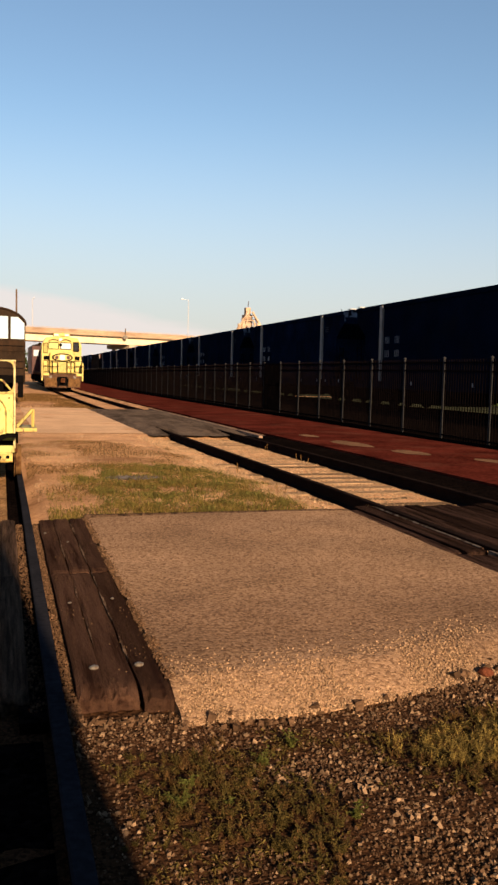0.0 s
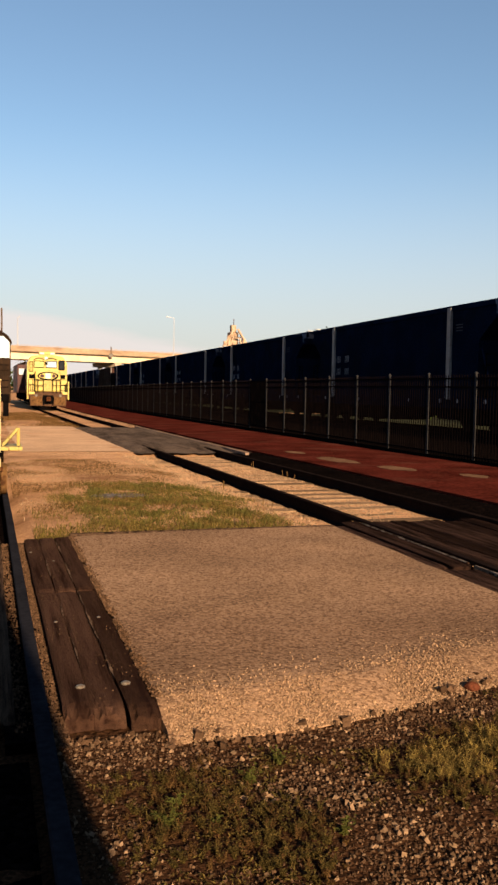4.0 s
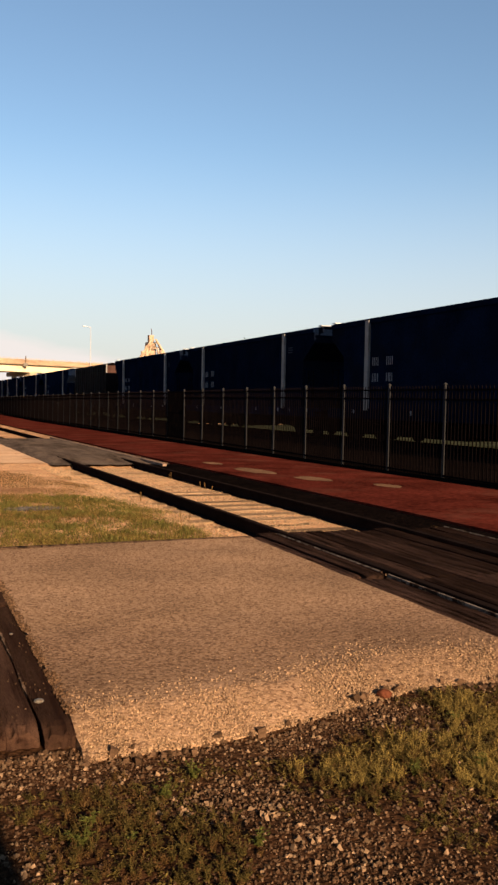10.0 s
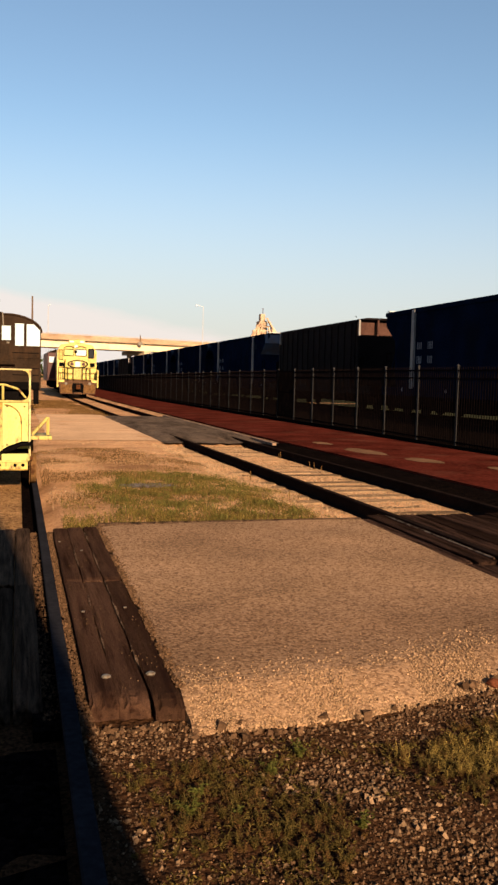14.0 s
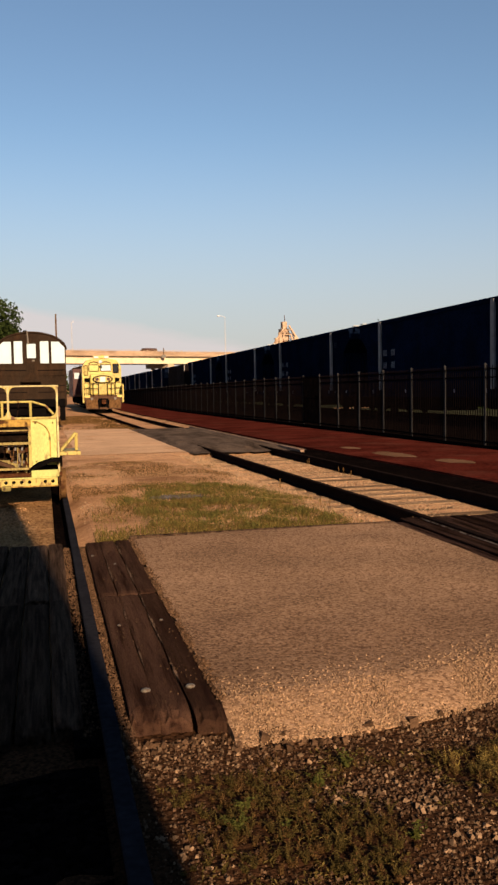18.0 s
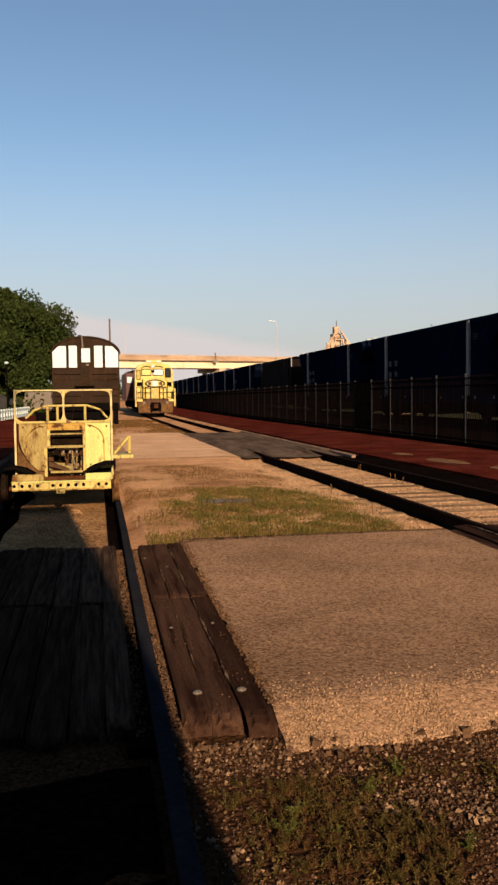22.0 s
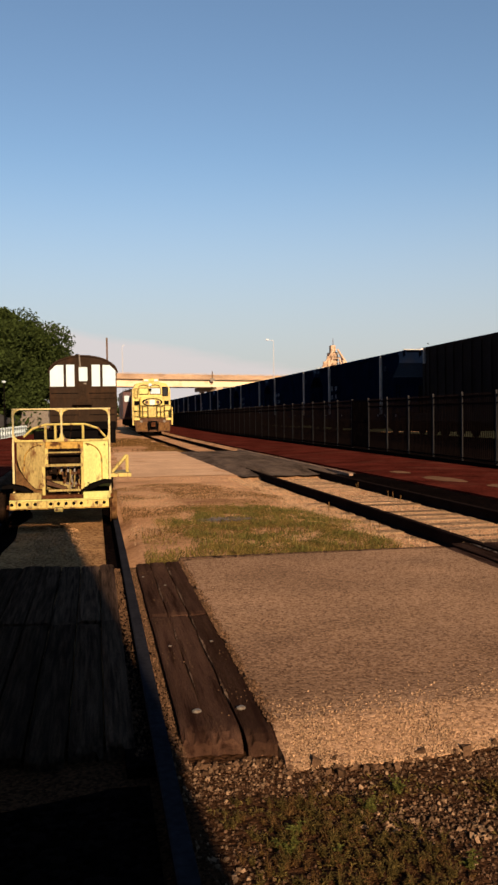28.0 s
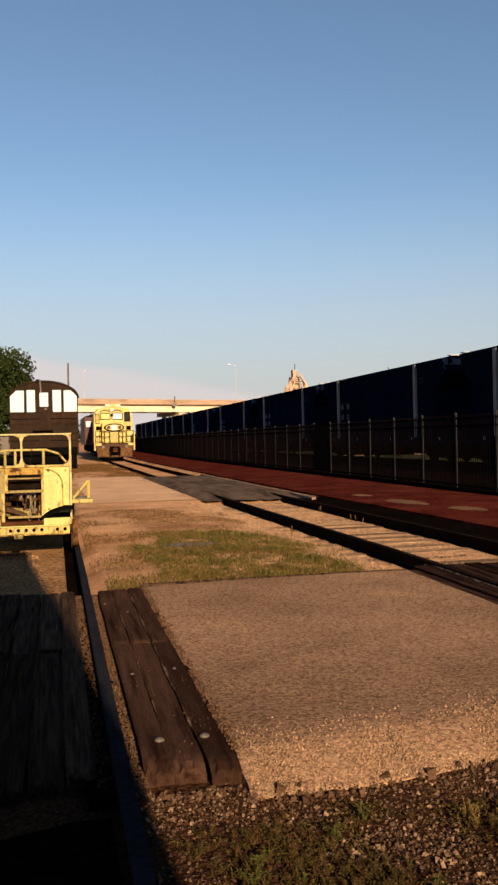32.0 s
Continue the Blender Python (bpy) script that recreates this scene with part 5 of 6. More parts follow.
part("door_seam", box(0.305, 0.33, -0.03, -0.003, 1.40, 2.24), M["black"], lo)
part("centre_seam", box(-0.90, 0.90, -0.016, -0.003, 2.245, 2.275), M["dark_brown"], lo)
for x in (-1.50, -1.18, -0.78, -0.36, 0.36, 0.66, 0.96, 1.50):
    part("stanchion", rod((x, -0.34, 1.25), (x, -0.34, 2.34), 0.027, 6), M["dark_brown"], lo)
for x0, x1, z in ((-1.50, -0.36, 2.32), (0.36, 1.50, 2.32), (-1.50, -0.36, 1.86), (0.36, 1.50, 1.86)):
    part("handrail", rod((x0, -0.34, z), (x1, -0.34, z), 0.025, 6), M["dark_brown"], lo)
for s in (-1, 1):
    part("step_well", box(min(s * 1.05, s * 1.50), max(s * 1.05, s * 1.50), -0.42, -0.36, 1.16, 1.34), M["loco_yellow"], lo)
    part("side_ladder", box(min(s * 1.50, s * 1.62), max(s * 1.50, s * 1.62), -0.30, 0.40, 0.75, 2.20, 0.02), M["loco_yellow"], lo, "sunlit side step")
    part("air_hose", rod((s * 0.42, -0.5, 0.95), (s * 0.34, -0.62, 0.3), 0.04, 6), M["black"], lo)
    part("ditch_light", rod((s * 0.92, -0.52, 1.06), (s * 0.92, -0.40, 1.06), 0.11, 12), M["bolt"], lo, "pale ditch light")
for y in (3.0, 13.5):
    part("truck", box(-1.3, 1.3, y - 1.9, y + 1.9, 0.3, 1.0, 0.1), M["black"], lo)
    for dy in (-1.4, 0, 1.4):
        for x in (-0.75, 0.75):
            part("wheel", rod((x - 0.06, y + dy, 0.5), (x + 0.06, y + dy, 0.5), 0.5, 18), M["black"], lo)
part("fuel_tank", box(-1.3, 1.3, 6.0, 10.5, 0.35, 1.1, 0.15), M["black"], lo)
coach = thing("boxcar", "dark maroon boxcar coupled behind the locomotive", "freight car", at=(LX, LY + 18.2, level(LY + 18)))
part("body", box(-1.75, 1.5, 0, 14, 1.1, 3.9, 0.04), M["maroon"], coach)
part("roof", prism([(-1.8, 3.9), (1.55, 3.9), (0.8, 4.2), (-1.0, 4.2)], "y", 0, 14), M["dark_brown"], coach)
part("end_window", box(-1.6, -1.1, -0.03, -0.003, 2.9, 3.5), M["white"], coach)
part("underframe", box(-1.4, 1.4, 0.2, 13.8, 0.4, 1.1), M["black"], coach)

# ---- unseen railcar, added behind the camera and sized to shade the near track ----
BACK_Y = -2.6
back = thing("railcar", "unseen dark railcar added behind the camera to shade the near track", "railcar", at=(-0.5, BACK_Y, 0))
H_BACK = (11.75 - BACK_Y) * math.tan(radians(SUN_EL))
part("body", box(-1.40, 1.364, -12, 0, 0.95, H_BACK, 0.03), M["dark_brown"], back)
part("underframe", box(-1.35, 1.354, -11.8, -0.05, 0.12, 0.95, 0.03), M["black"], back)
for y in (-2.2, -9.8):
    for x in (-0.752, 0.752):
        part("wheel", rod((x - 0.06, y, 0.45), (x + 0.06, y, 0.45), 0.45, 20), M["rail"], back)
# unseen block beside the platform, its canopy added and sized to cast the platform's shade
station = thing("station_building", "unseen brick block with a canopy, added to shade the platform", "building")
H_ROOF = (22.0 - 2.0) * math.tan(radians(SUN_EL))
part("wall", box(-14, -4.2, -32, 1.0, -0.2, H_ROOF), M["brick"], station)
part("canopy", box(-14.6, 0.32, -32.5, 2.0, H_ROOF, H_ROOF + 0.25), M["dark_brown"], station)
part("roof", prism([(-14.6, H_ROOF + 0.25), (-3.5, H_ROOF + 0.25), (-9.0, H_ROOF + 2.2)], "y", -32.5, 0.0), M["dark_brown"], station)
for y in (0.5, -8.0, -16.5, -25.0):
    part("canopy_post", box(-2.9, -2.7, y - 0.1, y + 0.1, 0.05, H_ROOF), M["dark_brown"], station)

# ---- trees ----
def tree(x, y, h, spread, seed, leaves, low=0.22):
    rnd = random.Random(seed)
    t = thing("oak_tree", "broad green oak tree with an uneven crown", "tree", "trees beyond the platform", at=(x, y, level(y) - 0.1))
    b = bmesh.new()
    add_rod(b, (0, 0, 0), (0.1, 0, h * 0.4), 0.32, 10, 0.2)
    tips = []
    for i in range(9):
        a = i * 2.4 + rnd.uniform(-0.3, 0.3)
        r = spread * rnd.uniform(0.3, 0.55)
        p0 = Vector((0.05, 0, h * rnd.uniform(0.25, 0.4)))
        p1 = Vector((math.cos(a) * r * 0.5, math.sin(a) * r * 0.5, h * rnd.uniform(0.45, 0.65)))
        p2 = Vector((math.cos(a) * r, math.sin(a) * r, h * rnd.uniform(0.5, 0.72)))
        add_rod(b, p0, p1, 0.14, 7, 0.09)
        add_rod(b, p1, p2, 0.09, 6, 0.03)
        tips += [p1, p2]
    part("trunk", b, M["bark"], t)
    clumps = []
    for i in range(150):
        d = Vector((rnd.gauss(0, 1), rnd.gauss(0, 1), rnd.gauss(0, 1))).normalized() * rnd.uniform(0.5, 0.95)
        lift = 1 + 0.14 * noise.noise((d.x * 2.6 + seed, d.y * 2.6, d.z * 2.6))
        p = Vector((d.x * spread * 0.86, d.y * spread * 0.86, h * (0.5 + low) + d.z * h * 0.42)) * lift
        clumps.append((p, rnd.uniform(0.55, 1.3) * spread * 0.15))
    vs, fs = [], []
    for i in range(leaves):
        c, r = clumps[rnd.randrange(len(clumps))]
        d = Vector((rnd.gauss(0, 1), rnd.gauss(0, 1), rnd.gauss(0, 0.8))).normalized() * r * rnd.uniform(0.55, 1.08)
        p = c + d
        s = rnd.uniform(0.07, 0.15)
        q = Euler((rnd.uniform(-1.2, 1.2), rnd.uniform(-1.2, 1.2), rnd.uniform(0, 6.28))).to_matrix()
        o = len(vs)
        vs += [tuple(p + q @ Vector(k)) for k in ((-s, 0, 0), (0, -s * 0.6, 0.02), (s, 0, 0), (0, s * 0.6, 0.02))]
        fs.append((o, o + 1, o + 2, o + 3))
    tagged(raw("crown", vs, fs, M["leaf"], t), kind="stuff")
    return t


tree(-7.1, 62, 9.6, 6.7, 3, 130000, 0.02)
tree(-16.5, 58, 9.4, 7.0, 4, 30000, 0.03)
tree(-11, 78, 9.0, 7.5, 5, 20000, 0.0)
tree(12.0, 235, 9.0, 7.0, 6, 3000, 0.1)
tree(1.0, 240, 8.0, 7.0, 7, 3000, 0.1)

# woods along the far side of the line and the horizon
rnd = random.Random(11)
vs, fs = [], []
for i in range(34000):
    k = rnd.random()
    if k < 0.7:
        y = rnd.uniform(-30, 260)
        x = 34 + rnd.gauss(0, 2.5) + 3 * math.sin(y * 0.11)
        z = abs(rnd.gauss(0, 2.0)) * (0.7 + 0.4 * math.sin(y * 0.23)) - 0.3
    else:
        x = rnd.uniform(-160, 220)
        y = 330 + rnd.gauss(0, 8)
        z = abs(rnd.gauss(0, 3.0)) * (0.8 + 0.4 * math.sin(x * 0.13)) - 0.5
    s = rnd.uniform(0.09, 0.22) * (1 if k < 0.7 else 4.5)
    q = Euler((rnd.uniform(-1.2, 1.2), rnd.uniform(-1.2, 1.2), rnd.uniform(0, 6.28))).to_matrix()
    o = len(vs)
    vs += [(x + w[0], y + w[1], z + w[2]) for w in (q @ Vector(k2) for k2 in ((-s, 0, 0), (0, -s * 0.7, 0), (s, 0, 0), (0, s * 0.7, 0)))]
    fs.append((o, o + 1, o + 2, o + 3))
tagged(raw("far_woods", vs, fs, M["leaf"]), "low green scrub and woods beyond the line", "woods", kind="stuff")

# ---- highway overpass ----
ov = thing("overpass", "pale concrete highway overpass with steel-shadowed girders", "bridge")
OV = pose(5.6, 193, 0, 0, 0, 24)
ov.matrix_basis = OV
part("deck", box(-520, 520, 0, 12, 8.62, 8.80), M["concrete"], ov)
part("parapet", box(-520, 520, -0.25, 0.05, 8.72, 9.92, 0.03), M["parapet"], ov, "weathered tan concrete parapet")
part("parapet", box(-520, 520, 11.8, 12.1, 8.72, 9.92, 0.03), M["concrete"], ov)
for i, y in enumerate((0.75, 3.6, 6.4, 9.2)):
    part("girder", box(-520, 520, y, y + 0.6, 7.0, 8.619), M["girder"], ov)
for x in (-46, -18, 27, 62, 94):
    part("pier_cap", box(x - 0.9, x + 0.9, 0.6, 11.0, 6.0, 6.98, 0.05), M["concrete"], ov)
    for y in (2, 5.5, 9):
        part("pier_column", rod((x, y, -1.5), (x, y, 6.0), 0.6, 14), M["concrete"], ov)


def street_lamp(x, y, z, h, arm):
    s = thing("street_lamp", "tall pale street lamp on the overpass", "street lamp", "street lamps of the overpass", at=(x, y, z))
    part("pole", rod((0, 0, 0), (0, 0, h), 0.10, 8, 0.06), M["roof_grey"], s)
    part("arm", rod((0, 0, h), (arm, 0, h + 0.25), 0.05, 6), M["roof_grey"], s)
    part("lamp_head", box(min(arm, arm * 1.5), max(arm, arm * 1.5), -0.25, 0.25, h + 0.12, h + 0.4, 0.05), M["roof_grey"], s)


rnd = random.Random(31)
vs, fs = [], []
for i in range(16000):
    x, y = rnd.uniform(-22, -3.2), rnd.uniform(54, 60)
    z = abs(rnd.gauss(0, 0.75)) * (0.7 + 0.5 * math.sin(x * 1.3))
    s = rnd.uniform(0.06, 0.15)
    q = Euler((rnd.uniform(-1.2, 1.2), rnd.uniform(-1.2, 1.2), rnd.uniform(0, 6.28))).to_matrix()
    o = len(vs)
    vs += [(x + w[0], y + w[1], z + w[2]) for w in (q @ Vector(c) for c in ((-s, 0, 0), (0, -s * 0.7, 0), (s, 0, 0), (0, s * 0.7, 0)))]
    fs.append((o, o + 1, o + 2, o + 3))
tagged(raw("shrubs", vs, fs, M["leaf"]), "dark green shrubs under the trees", "shrubs", kind="stuff")
street_lamp(44.6, 209.6, 8.75, 9.9, -1.3)
street_lamp(6.4, 194.6, 8.75, 7.3, 0.3)
part("guard_rail", box(-520, 520, -0.12, -0.06, 10.10, 10.17), M["concrete"], ov)
for i in range(44):
    part("rail_post", box(-40 + 2.4 * i, -39.9 + 2.4 * i, -0.12, -0.06, 9.921, 10.10), M["concrete"], ov)


# ---- traffic on the overpass ----
def road_vehicle(name, label, category, length, height, paint):
    """A car or van; it faces +x, its wheels stand on z = 0."""
    v = thing(name, label, category, "traffic on the overpass")
    h = length / 2
    part("body", prism([(-h, 0.4), (h, 0.4), (h, 0.95), (h * 0.62, 1.05), (-h, 1.05)], "y", -0.9, 0.9), M[paint], v)
    part("cabin", prism([(-h * 0.98, 1.05), (h * 0.60, 1.05), (h * 0.30, height - 0.06), (h * 0.22, height), (-h * 0.90, height)], "y", -0.82, 0.82), M[paint], v)
    part("side_glass", prism([(-h * 0.85, 1.15), (h * 0.5, 1.15), (h * 0.27, height - 0.2), (-h * 0.82, height - 0.2)], "y", -0.835, -0.821), M["glass"], v, "dark side glass")
    for x in (-h * 0.62, h * 0.62):
        for y in (-0.82, 0.82):
            part("wheel", rod((x, y - 0.1, 0.34), (x, y + 0.1, 0.34), 0.34, 14), M["black"], v)
    return v


van = road_vehicle("van", "white delivery van driving over the overpass", "van", 5.4, 2.25, "white")
truck_far = road_vehicle("pickup_truck", "dark brown vehicle driving over the overpass", "truck", 5.6, 2.2, "car_end")
pole = thing("utility_pole", "tall dark utility pole", "pole", at=(1.7, 110, -0.4))
part("pole", rod((0, 0, 0), (0, 0, 11.2), 0.14, 8, 0.1), M["bark"], pole)
sign = thing("sign_post", "dark sign post on the overpass edge", "sign", at=(28.0, 202.6, 8.0))
part("post", rod((0, 0, 0), (0, 0, 2.7), 0.12, 8), M["bark"], sign)
part("sign_plate", box(-0.5, 0.5, -0.22, -0.12, 0.3, 1.1), M["bolt"], sign)

# ---- cement works tower on the skyline ----
tw = thing("plant_tower", "tan industrial plant tower with ducts and platforms", "industrial tower", at=(86.7, 300, 0))
part("tower_block", box(-3.0, 3.0, 0, 6, 0, 17.0), M["tan_metal"], tw)
part("side_block", box(-4.6, 4.8, -0.5, 6, 0, 15.0), M["tan_metal"], tw)
part("headhouse", box(-1.6, 1.4, 1, 5, 17.0, 22.0), M["tan_metal"], tw)
part("cap_house", box(-1.0, 0.7, 1.5, 4, 22.0, 24.6), M["tan_metal"], tw)
for x, z in ((-4.0, 18.5), (3.2, 19.0), (4.2, 17.0), (-2.6, 20.5)):
    part("cyclone", rod((x, -0.8, 13), (x, -0.8, z), 0.55, 10, 0.75), M["tan_metal"], tw)
b = bmesh.new()
add_rod(b, (0.9, -0.9, 22.5), (4.6, -0.9, 16.0), 0.3, 8)
add_rod(b, (-1.0, -0.9, 22.0), (-4.0, -0.9, 18.0), 0.3, 8)
part("duct", b, M["rust"], tw)
for p, q, r in (((0.6, -1.2, 23.0), (6.0, -1.2, 15.0), 0.35), ((-0.9, -1.2, 22.6), (-6.2, -1.2, 14.6), 0.35), ((1.2, -1.1, 20.0), (2.9, -1.1, 15.2), 0.3), ((-1.0, -1.1, 20.4), (-2.6, -1.1, 15.5), 0.3)):
    part("chute", rod(p, q, r, 8), M["tan_metal"], tw)
for x in (-2.2, -1.5, 1.3, 2.1):
    part("frame_leg", box(x - 0.12, x + 0.12, -1.25, -1.05, 15.0, 20.2), M["rust"], tw)
for z in (16.2, 18.4, 19.6, 21.2, 22.8):
    part("walkway_rail", box(-2.2 + (z - 16) * 0.15, 2.2 - (z - 16) * 0.15, -1.3, -1.2, z, z + 0.15), M["tan_metal"], tw)
for z in (15.1, 17.1, 20.0):
    part("platform", box(-3.4 if z < 20 else -2.0, 3.6 if z < 20 else 2.0, -1.3, -0.1, z, z + 0.18), M["rust"], tw)
part("mast", rod((-0.1, 2, 24.6), (-0.1, 2, 26.9), 0.12, 6), M["rust"], tw)

# ---- globe lamp on the platform ----
for gx, gy2 in ((-5.05, 50.0), (-4.55, 37.0)):
    gl = thing("globe_lamp", "dark lamp post with a white glass globe on the platform", "lamp post", "lamp posts of the platform", at=(gx, gy2, 0.05))
    part("pole", rod((0, 0, 0), (0, 0, 3.0), 0.05, 8, 0.04), M["black"], gl)
    part("collar", rod((0, 0, 2.97), (0, 0, 3.04), 0.09, 10), M["black"], gl)
    b = bmesh.new()
    bmesh.ops.create_uvsphere(b, u_segments=14, v_segments=8, radius=0.10, matrix=Matrix.Translation((0, 0, 3.12)) @ Matrix.Diagonal((1.2, 1.2, 0.8, 1)))
    part("globe", b, M["white"], gl, "white glass globe")
    part("finial", rod((0, 0, 3.19), (0, 0, 3.26), 0.05, 8, 0.01), M["black"], gl)

# ---- cars parked under the trees ----
def parked_car(label, paint, x, y, turn):
    c = road_vehicle("parked_car", label, "car", 4.4, 1.46, paint)
    c.matrix_basis = pose(x, y, 0.05, 0, 0, turn)
    tagged(c, label, "car", "cars parked under the trees")


# both paints are darkened to stand for the shade under the crowns
parked_car("silver parked car, paint darkened for tree shade", "bolt", -3.3, 56.5, 80)
parked_car("grey parked car, paint darkened for tree shade", "post", -6.9, 57.0, 5)

# ---- white rail fence by the platform ----
wf = thing("rail_fence", "low white picket fence beside the platform", "fence")
for i in range(30):
    f = i / 29
    x, y = -5.75 + 1.65 * f, 34 + 22 * f
    part("picket", box(x - 0.04, x + 0.04, y - 0.14, y + 0.14, 0.05, 0.62), M["white"], wf)
for z in (0.14, 0.46):
    part("fence_rail", prism([(-5.82, 33.8), (-5.76, 33.8), (-4.05, 56.2), (-4.11, 56.2)], "z", z, z + 0.09), M["white"], wf)

ASH = (1.75, 11.65)


# ---- loose stones and weeds of the foreground ----
def stones(name, count, region, smin, smax, seed, label, mat="stone", lift=0.0, bed=None):
    rnd = random.Random(seed)
    vs, fs = [], []
    base = [(-1, -0.6, -0.5), (0.9, -0.8, -0.4), (1, 0.7, -0.5), (-0.7, 0.9, -0.45), (-0.6, -0.5, 0.5), (0.5, -0.6, 0.6), (0.7, 0.5, 0.45), (-0.5, 0.6, 0.6)]
    quads = [(0, 3, 2, 1), (4, 5, 6, 7), (0, 1, 5, 4), (1, 2, 6, 5), (2, 3, 7, 6), (3, 0, 4, 7)]
    n = 0
    while n < count:
        x, y = rnd.uniform(region[0], region[1]), rnd.uniform(region[2], region[3])
        if region[4](x, y, rnd):
            n += 1
            s = smin + (smax - smin) * rnd.random() ** 3
            q = Euler((rnd.uniform(0, 6), rnd.uniform(0, 6), rnd.uniform(0, 6))).to_matrix()
            c = Vector((x, y, (ground_z(x, y) + lift if bed is None else bed) + s * 0.25))
            o = len(vs)
            vs += [tuple(c + q @ (Vector(p) * s * rnd.uniform(0.7, 1.15))) for p in base]
            fs += [tuple(o + i for i in f) for f in quads]
    return tagged(raw(name, vs, fs, M[mat]), label, "gravel", kind="stuff")


def bare(x, y):
    """How bare of weeds the gravel is: a worn patch in front of the slab and stray ones around it."""
    spot = max(math.exp(-((x - 1.27) / 0.20) ** 2 - ((y - 2.95) / 0.22) ** 2), math.exp(-((x - 1.45) / 0.32) ** 2 - ((y - 2.35) / 0.28) ** 2), 0.3 * math.exp(-((x - 0.45) / 0.12) ** 2))
    return spot + 0.55 * noise.noise((x * 2.1, y * 2.1, 12)) + (0.35 if y > 3.2 else 0)


def verge(x, y):
    """Distance in front of the slab's crumbling edge."""
    return (slab_front(x) if 0.745 < x < 3.46 else 3.62) - y


def slab_z(x, y):
    d = -verge(x, y)
    return -0.078 * max(0.0, 1 - d / 0.36) ** 1.25


under_planks = lambda x, y: 0.31 < x < 0.745 and y > 3.56
stones("ballast_stones", 22000, (0.27, 4.2, 1.7, 3.85, lambda x, y, r: verge(x, y) > r.uniform(-0.06, 0.06) and not under_planks(x, y) and bare(x, y) > r.uniform(-0.25, 0.75)), 0.002, 0.009, 5, "loose gravel and small ballast stones")
stones("scattered_stones", 2200, (0.29, 4.2, 1.7, 3.75, lambda x, y, r: verge(x, y) > 0 and not under_planks(x, y) and bare(x, y) + 0.3 * noise.noise((x * 1.5, y * 1.5, 40)) > r.uniform(0.0, 0.75)), 0.004, 0.014, 19, "tan stones scattered among the weeds", "mid_stone")
stones("plank_stones", 120, (0.33, 0.80, 3.47, 3.66, lambda x, y, r: y < 3.57 + r.uniform(-0.03, 0.05)), 0.006, 0.019, 91, "brown stones heaped against the plank ends", "stone")
stones("edge_stones", 300, (0.75, 3.5, 3.2, 3.9, lambda x, y, r: -0.07 < verge(x, y) < 0.08 and noise.noise((x * 4, y * 4, 50)) > r.uniform(-0.4, 0.3)), 0.007, 0.024, 9, "larger stones along the slab edge", "stone")
stones("edge_lumps", 46, (0.78, 3.45, 3.2, 3.95, lambda x, y, r: -0.10 < verge(x, y) < 0.03), 0.018, 0.034, 10, "lumps of broken concrete along the slab edge", "stone", 0.015)


def crumbs(name, count, smin, smax, seed, label):
    """Loose pebbles that lie on the sloping rim of the slab, thinning out up the slope."""
    rnd = random.Random(seed)
    vs, fs = [], []
    base = [(-1, -0.6, -0.5), (0.9, -0.8, -0.4), (1, 0.7, -0.5), (-0.7, 0.9, -0.45), (-0.6, -0.5, 0.5), (0.5, -0.6, 0.6), (0.7, 0.5, 0.45), (-0.5, 0.6, 0.6)]
    quads = [(0, 3, 2, 1), (4, 5, 6, 7), (0, 1, 5, 4), (1, 2, 6, 5), (2, 3, 7, 6), (3, 0, 4, 7)]
    n = 0
    while n < count:
        x, d = rnd.uniform(0.76, 3.45), abs(rnd.gauss(0, 0.24))
        y = slab_front(x) + d - 0.03
        n += 1
        sz = smin + (smax - smin) * rnd.random() ** 2.5
        q = Euler((rnd.uniform(0, 6), rnd.uniform(0, 6), rnd.uniform(0, 6))).to_matrix()
        c = Vector((x, y, slab_z(x, y) + sz * 0.3))
        o = len(vs)
        vs += [tuple(c + q @ (Vector(p) * sz * rnd.uniform(0.7, 1.15))) for p in base]
        fs += [tuple(o + i for i in f) for f in quads]
    return tagged(raw(name, vs, fs, M["crumb"]), label, "gravel", kind="stuff")


crumbs("slab_gravel", 15000, 0.0022, 0.0065, 15, "fine pale gravel crumbling off the slab edge")
stones("track_gravel", 26000, (3.1, 6.4, 8.3, 20.3, lambda x, y, r: not abs(x - 3.96) < 0.09 and x < 5.38), 0.005, 0.014, 6, "pale gravel between the ties", "pale_stone")
stones("strip_gravel", 14000, (0.4, 3.4, 8.25, 21.0, lambda x, y, r: noise.noise((x * 0.7, y * 0.5, 31)) > r.uniform(-0.4, 0.4)), 0.004, 0.011, 19, "fine gravel scattered on the sandy strip", "pale_stone")
stones("deck_gravel", 3600, (0.275, 0.335, 3.4, 8.0, lambda x, y, r: True), 0.003, 0.010, 7, "brown gravel along the rail", "stone", bed=-0.046)
stones("seam_gravel", 2600, (0.728, 0.83, 3.75, 8.0, lambda x, y, r: x < 0.748 + abs(r.gauss(0, 0.022)) and noise.noise((x * 5, y * 6, 81)) > r.uniform(-0.5, 0.35)), 0.0025, 0.010, 82, "brown pebbles along the seam of planks and slab", "stone", bed=0.001)
stones("plank_grit", 420, (0.34, 0.74, 3.75, 7.9, lambda x, y, r: noise.noise((x * 6, y * 3, 84)) > r.uniform(-0.1, 0.5)), 0.0015, 0.005, 85, "grit strewn on the crossing planks", "stone", bed=0.002)
stones("rail_gravel", 1500, (0.125, 0.195, 3.6, 8.0, lambda x, y, r: r.random() < 0.3 + 0.1 * y), 0.003, 0.010, 71, "brown gravel inside the rail", "stone", bed=-0.048)
